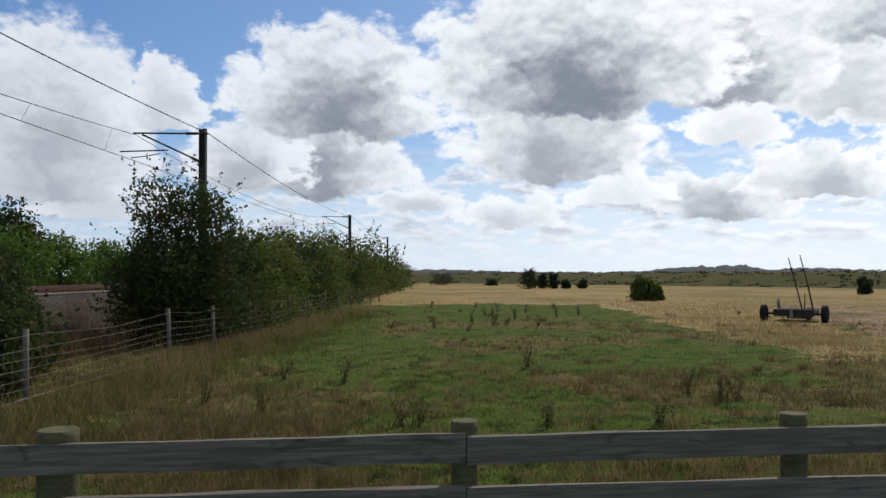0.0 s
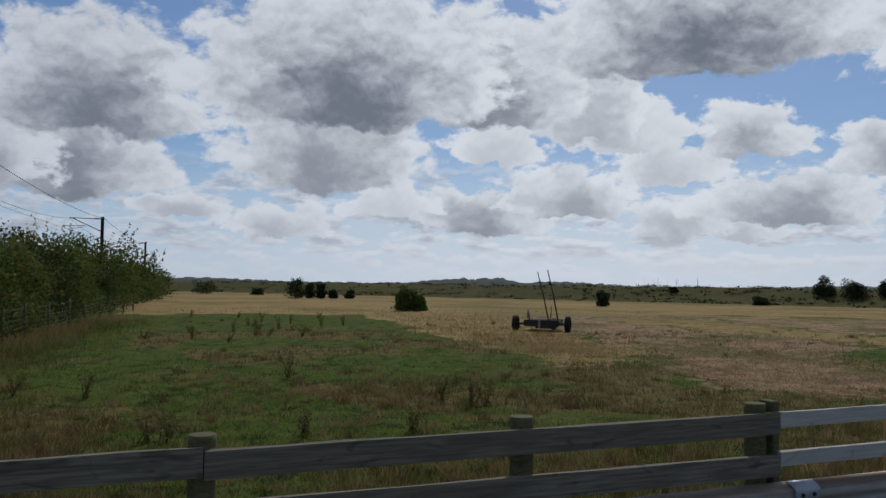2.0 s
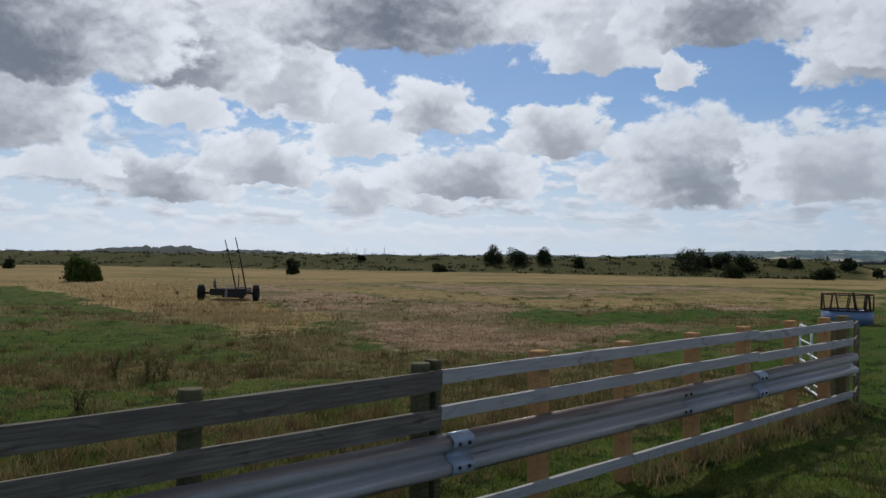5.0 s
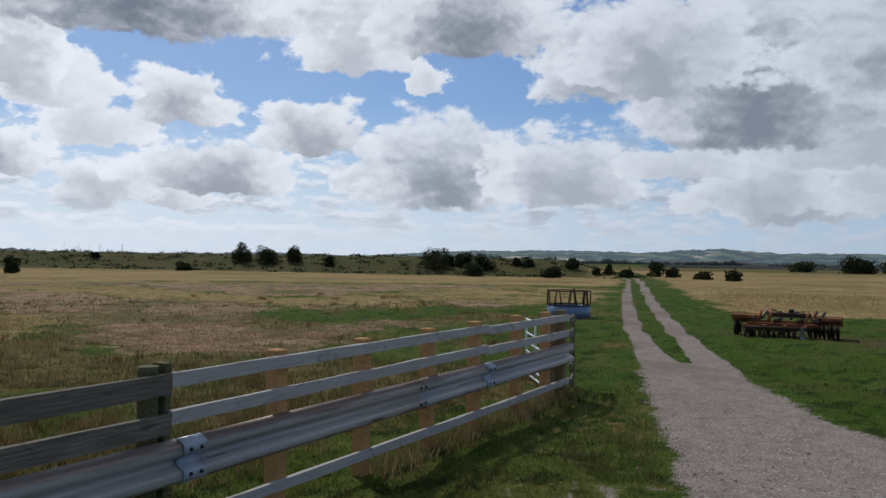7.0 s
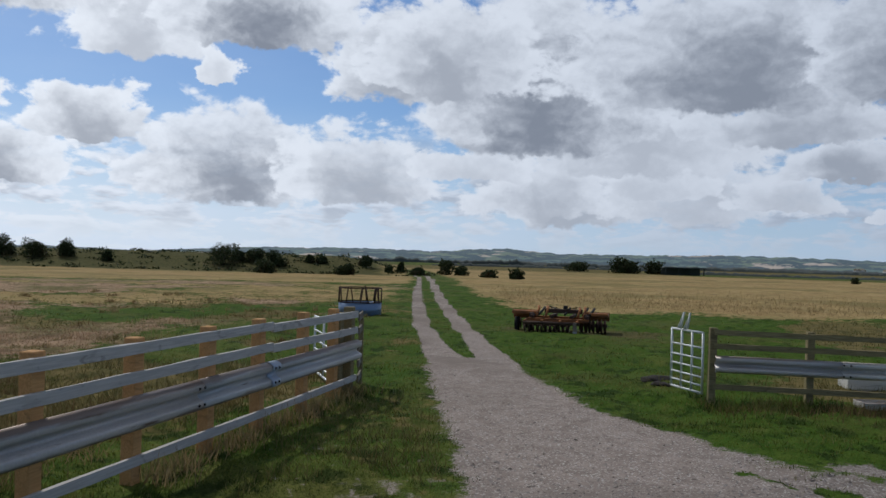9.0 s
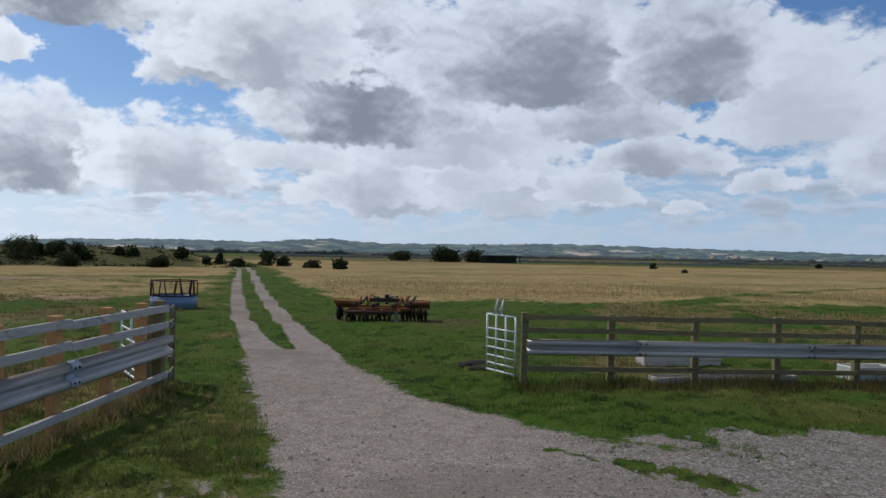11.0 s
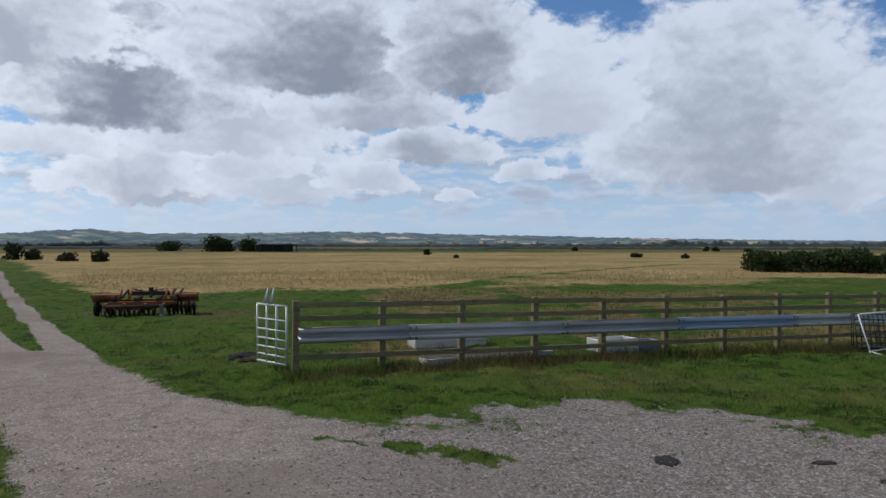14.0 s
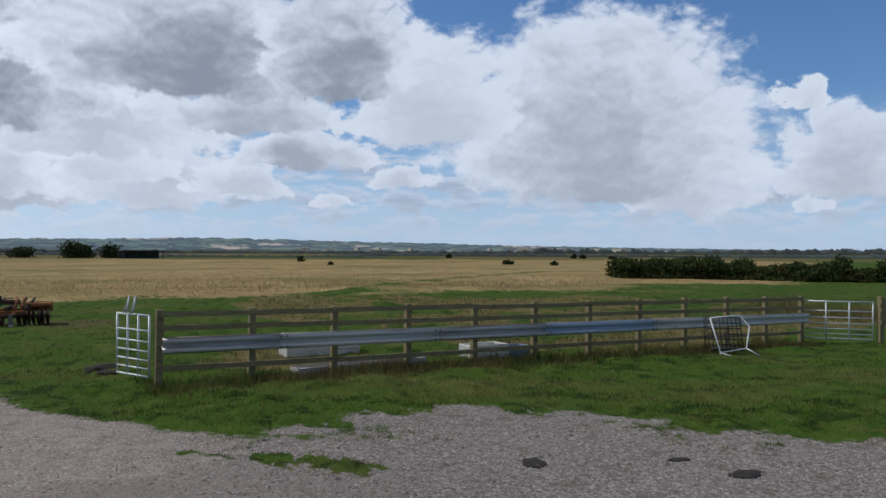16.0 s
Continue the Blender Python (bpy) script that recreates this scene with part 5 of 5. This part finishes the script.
# ---- far small things ----
def cottage(x, y, long, wide, high, turn, mat):
    ob = thing("far_house", pose(x, y, 0, 0, 0, turn), "small pale house far across the fields", "house", "far houses")
    part("wall", block(-long / 2, long / 2, -wide / 2, wide / 2, 0, high), mat, ob)
    bm = bmesh.new()
    v = [bm.verts.new(p) for p in ((-long / 2 - .3, -wide / 2 - .3, high), (long / 2 + .3, -wide / 2 - .3, high), (long / 2 + .3, wide / 2 + .3, high), (-long / 2 - .3, wide / 2 + .3, high),
                                   (-long / 2 - .3, 0, high + wide * .4), (long / 2 + .3, 0, high + wide * .4))]
    for f in ((0, 1, 5, 4), (2, 3, 4, 5), (0, 4, 3), (1, 2, 5), (3, 2, 1, 0)):
        bm.faces.new([v[i] for i in f])
    part("roof", bm, FAR_FIELD, ob)


rng = np.random.default_rng(77)
for k in range(26):
    a, dist = radians(rng.choice([rng.uniform(93, 106), rng.uniform(106, 118)])), rng.uniform(1250, 1480)
    cottage(dist * math.sin(a), dist * math.cos(a), rng.uniform(7, 18), 6, rng.uniform(3.2, 4.6), rng.uniform(0, 180), PALE_WALL)
ob = thing("far_shed", pose(208, 24.5, 0, 0, 0, -70), "low dark open-sided shed beside far trees", "shed")
part("roof", block(-5, 5, -2.5, 2.5, 1.7, 1.95, .03), FAR_WOOD, ob)
part("back_wall", block(-4.8, 4.8, 2.2, 2.4, 0, 1.7), FAR_WOOD, ob)
for x in (-4.6, -1.5, 1.6, 4.6):
    part("pillar", block(x - .12, x + .12, -2.3, -2.06, 0, 1.7), FAR_WOOD, ob)
for k in range(13):
    a, dist = radians(rng.uniform(26.6, 31.0)), rng.uniform(500, 560)
    tagged(part("yacht_mast", tube([(dist * math.sin(a), dist * math.cos(a), 0), (dist * math.sin(a), dist * math.cos(a), rng.uniform(4.5, 8.5))], .09, 5), GALV_PALE),
           "thin pale yacht mast on the far shore", "mast", "yacht masts")


# ---- grasses ----
def blades(p, z, length, width, lean, rng):
    """One bent narrow blade on each point: quads (n, 4, 3)."""
    n = len(p)
    a = rng.uniform(0, 2 * math.pi, n)
    side = np.stack([np.cos(a), np.sin(a), np.zeros(n)], 1) * (width / 2)[:, None]
    b = rng.uniform(0, 2 * math.pi, n)
    tilt = lean * rng.uniform(.2, 1, n)
    tip = np.stack([np.cos(b) * np.sin(tilt), np.sin(b) * np.sin(tilt), np.cos(tilt)], 1) * length[:, None]
    root = np.column_stack([p, z - .01])
    return np.stack([root - side, root + side, root + tip + side * .18, root + tip - side * .18], 1)


def sow(count, az0, az1, near, far, rng):
    """Points thinning out with distance."""
    inv = rng.uniform(1 / far, 1 / near, count)
    r, a = 1 / inv, np.radians(rng.uniform(az0, az1, count))
    return np.stack([r * np.sin(a), r * np.cos(a)], 1), r


def meadow():
    rng = np.random.default_rng(99)
    p, r = sow(520000, -38, 136, 4.6, 60, rng)
    q, rq = sow(260000, -20, 136, 14, 75, rng)
    hue = zones(q)[0]
    take = (hue[:, 1] > .45) | (hue[:, 2] > .45)
    p, r = np.vstack([p, q[take]]), np.concatenate([r, rq[take]])
    line = p[:, 1] - (4.584 + .16 * (p[:, 0] + .12))
    keep = ~((line < .12) & (line > -.15) & (p[:, 0] < 11.6))
    p, r = p[keep], r[keep]
    one, two = zones(p)
    z = ground_height(p)
    u = rng.uniform(0, 1, len(p))
    side = p @ RAIL_SIDE
    clump = fbm(p[:, 0] * 1.3, p[:, 1] * 1.3, 41)
    bare = (one[:, 0] > .35 + .5 * u) | (side > 10.5)
    gold = (one[:, 1] > .5 + .45 * u) & ~bare
    mown = (one[:, 2] > .2 + .6 * u) & ~gold & ~bare
    gold_all = gold
    gold = gold & (r < 36 + 40 * rng.uniform(0, 1, len(p)))
    mown = mown & (r < 26 + 34 * rng.uniform(0, 1, len(p))) & ~gold_all
    weedy = (two[:, 0] * (.35 + clump) > .25 + .55 * u) & ~gold_all & ~mown & ~bare
    green = ~(gold_all | (one[:, 2] > .2 + .6 * u) | weedy | bare) & (r < 22 + 22 * rng.uniform(0, 1, len(p)))
    wide = .004 + .0007 * r
    size = rng.uniform(.6, 1.4, len(p)) * np.where(one[:, 0] > .1, np.clip(r / 16, .45, 1), 1)
    tall = np.where(clump > .58, 1.7, 1.0) * np.where(gold, smooth(one[:, 1], .45, .98) * .8 + .2, 1.0)
    for name, pick, length, lean, mat, label, cat in (
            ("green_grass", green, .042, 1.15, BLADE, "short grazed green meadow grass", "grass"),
            ("dry_grass", gold, .17, 1.05, STRAW, "tall dry golden meadow grass", "grass"),
            ("cut_hay", mown, .06, 1.35, HAY, "cut pale hay stubble on the meadow", "hay"),
            ("brown_weeds", weedy, .10, .9, WEED, "rough brown dead grass and weeds", "weeds")):
        q = blades(p[pick], z[pick], length * size[pick] * tall[pick], wide[pick] * (.62 if name == "dry_grass" else 1.0), lean, rng)
        tagged(part(name, quads(name, q), mat), label, cat, kind="stuff")


meadow()


def loose_stones():
    """Loose stones lying on the gravel."""
    rng = np.random.default_rng(73)
    p, r = sow(150000, 48, 138, 4.7, 22, rng)
    p = p[gravel_mask(p) > .45]
    p = p[rng.uniform(0, 1, len(p)) < .25 + fbm(p[:, 0] * .8, p[:, 1] * .8, 74) * (.5 + .9 * smooth(-p[:, 1], -2, 1))][:60000]
    z = ground_height(p)
    size = (rng.gamma(2.0, .0038, len(p)) + .003) * (.85 + .3 * smooth(-p[:, 1], -2, 2))
    corner = np.array([(1, 0, 0), (0, 1, 0), (-1, 0, 0), (0, -1, 0), (0, 0, 1)], float)
    turn = rng.uniform(0, 6.28, len(p))
    cs, sn = np.cos(turn), np.sin(turn)
    v = corner[None] * size[:, None, None] * rng.uniform(.6, 1.4, (len(p), 5, 1))
    v = np.stack([v[..., 0] * cs[:, None] - v[..., 1] * sn[:, None], v[..., 0] * sn[:, None] + v[..., 1] * cs[:, None], v[..., 2] * .45], -1)
    v += np.column_stack([p, z])[:, None, :]
    base = np.arange(len(p))[:, None] * 5
    faces = np.concatenate([base + np.array(f) for f in ((0, 1, 4), (1, 2, 4), (2, 3, 4), (3, 0, 4))])
    me = bpy.data.meshes.new("loose_stones")
    me.from_pydata(v.reshape(-1, 3).tolist(), [], faces.tolist())
    tagged(part("loose_stones", me, PEBBLE), "small loose grey and white stones on the gravel", "stones", kind="stuff")


loose_stones()


def verge(name, a, b, half, count, length, mat, label, seed):
    """Rank growth along a line."""
    rng = np.random.default_rng(seed)
    a, b = np.array(a), np.array(b)
    t = rng.uniform(0, 1, count)
    across = np.array([-(b - a)[1], (b - a)[0]]) / np.hypot(*(b - a))
    p = a + t[:, None] * (b - a) + rng.normal(0, half, count)[:, None] * across
    thin = fbm(p[:, 0] * 1.4, p[:, 1] * 1.4, seed) > rng.uniform(.2, .7, count)
    p = p[thin]
    lump = .5 + 1.2 * fbm(p[:, 0] * .9, p[:, 1] * .9, seed + 3)
    q = blades(p, ground_height(p), length * lump * rng.uniform(.5, 1.3, len(p)), np.full(len(p), .014), .75, rng)
    tagged(part(name, quads(name, q), mat), label, "weeds", kind="stuff")


verge("fence_weeds", (13.0, 1.3), (18.6, -14.3), .34, 9000, .13, DOCK, "brown weeds and dead stalks under the field fence", 51)
verge("fence_grass", (13.1, 1.4), (18.7, -14.2), .45, 9000, .12, BLADE, "rank green grass under the field fence", 52)
verge("near_fence_weeds", (6.0, 5.5), (11.6, 6.4), .15, 1700, .2, STRAW, "tall dry grass along the fence foot", 53)
verge("near_fence_grass", (-4, 4.1), (11.8, 6.5), .25, 9000, .08, BLADE, "green grass along the fence foot", 54)
verge("wire_fence_grass", (-7.2, 9), (-7.4, 50), .7, 8000, .36, STRAW, "tall dry grass along the wire fence", 55)
verge("wire_fence_weeds", (-6.4, 8), (-6.6, 30), 1.2, 6000, .22, WEED, "brown weeds along the wire fence", 56)


verge("wire_fence_green", (-6.6, 8), (-7.0, 46), 1.0, 15000, .26, BLADE, "long green grass along the wire fence", 57)
verge("shoulder_weeds", (-10.6, 9), (-11.8, 38), .8, 14000, .75, DOCK, "red-brown dead weeds on the railway shoulder", 59)
verge("corner_weeds", (27.5, -18.0), (23.0, -21.5), 1.2, 5000, .45, WEED, "tall dark dead docks beyond the field gate", 58)


def tussocks():
    """Uncropped clumps left standing in the grazed grass."""
    rng = np.random.default_rng(61)
    c, r = sow(5200, -36, 62, 6.0, 46, rng)
    one, two = zones(c)
    rank = fbm(c[:, 0] * .22, c[:, 1] * .22, 62) + .25 * two[:, 0]
    c = c[(rank > rng.uniform(.48, .72, len(c))) & (one[:, 0] < .1) & (c[:, 1] > 5.6 + .16 * c[:, 0]) & (c @ RAIL_SIDE < 8)]
    kinds = rng.choice(3, len(c), p=(.45, .3, .25))
    for kind, (name, length, lean, mat, label) in enumerate((
            ("straw_tussocks", .17, .9, STRAW, "pale dry tussocks standing in grazed grass"),
            ("dock_tussocks", .17, .7, DOCK, "red-brown dead dock clumps in grazed grass"),
            ("green_tussocks", .10, 1.0, BLADE, "rank green tussocks in grazed grass"))):
        at = c[kinds == kind]
        reach = rng.uniform(.08, .38, len(at))
        tall = rng.uniform(.5, 1.3, len(at))
        which = np.repeat(np.arange(len(at)), 34)
        p = at[which] + rng.normal(0, .5, (len(which), 2)) * reach[which, None]
        far = np.hypot(p[:, 0], p[:, 1])
        q = blades(p, ground_height(p), length * tall[which] * rng.uniform(.5, 1.2, len(p)), .005 + .0006 * far, lean, rng)
        tagged(part(name, quads(name, q), mat), label, "grass", kind="stuff")


tussocks()


def thistle(x, y, high, seed, mat=WEED):
    rng = np.random.default_rng(seed)
    ob = thing("thistle", at_ground(x, y, rng.uniform(0, 360), .02), "dead brown thistle standing in grazed grass", "thistle", "thistles in the meadow")
    tips = []
    for k in range(7):
        a, s = rng.uniform(0, 6.28), rng.uniform(.04, .24)
        tip = Vector((s * math.cos(a), s * math.sin(a), high * rng.uniform(.65, 1.0)))
        part("stem", tube([(rng.normal(0, .04), rng.normal(0, .04), 0), tip * .5 + Vector((0, 0, .08 * high)), tip], .008, 5, radius_end=.004), mat, ob)
        tips.append(tip)
    pts = np.array([np.array(t) * rng.uniform(.25, 1) + rng.normal(0, .035, 3) for t in tips for _ in range(16)])
    tagged(part("leaves", quads("leaves", leaf_quads(pts, .024, rng, 2.4)), mat, ob), kind="stuff")
    heads = np.array([np.array(t) + rng.normal(0, .014, 3) for t in tips for _ in range(9)])
    tagged(part("seed_heads", quads("seed_heads", leaf_quads(heads, .02, rng, 1.4)), mat, ob), kind="stuff")


THISTLES = [(-1.2, 11.5, .5), (.94, 19.2, .6), (-2.8, 16.1, .5), (3.5, 14.8, .5), (3.88, 14.1, .6), (4.15, 14.3, .5), (2.38, 11.9, .42), (.84, 11.6, .35), (-.9, 11.3, .45),
            (-4, 16.2, .5), (1.3, 38, .7), (.3, 39.5, .6), (3.4, 40.4, .7), (4.6, 41.4, .6), (-.7, 36.7, .6), (-3.4, 12.4, .6), (-4.6, 13.4, .6)]
for i, (x, y, h) in enumerate(THISTLES):
    thistle(x, y, h, 600 + i)
rng = np.random.default_rng(8)
for i in range(14):
    thistle(rng.uniform(-4, 6), rng.uniform(28, 52), rng.uniform(.3, .55), 640 + i)
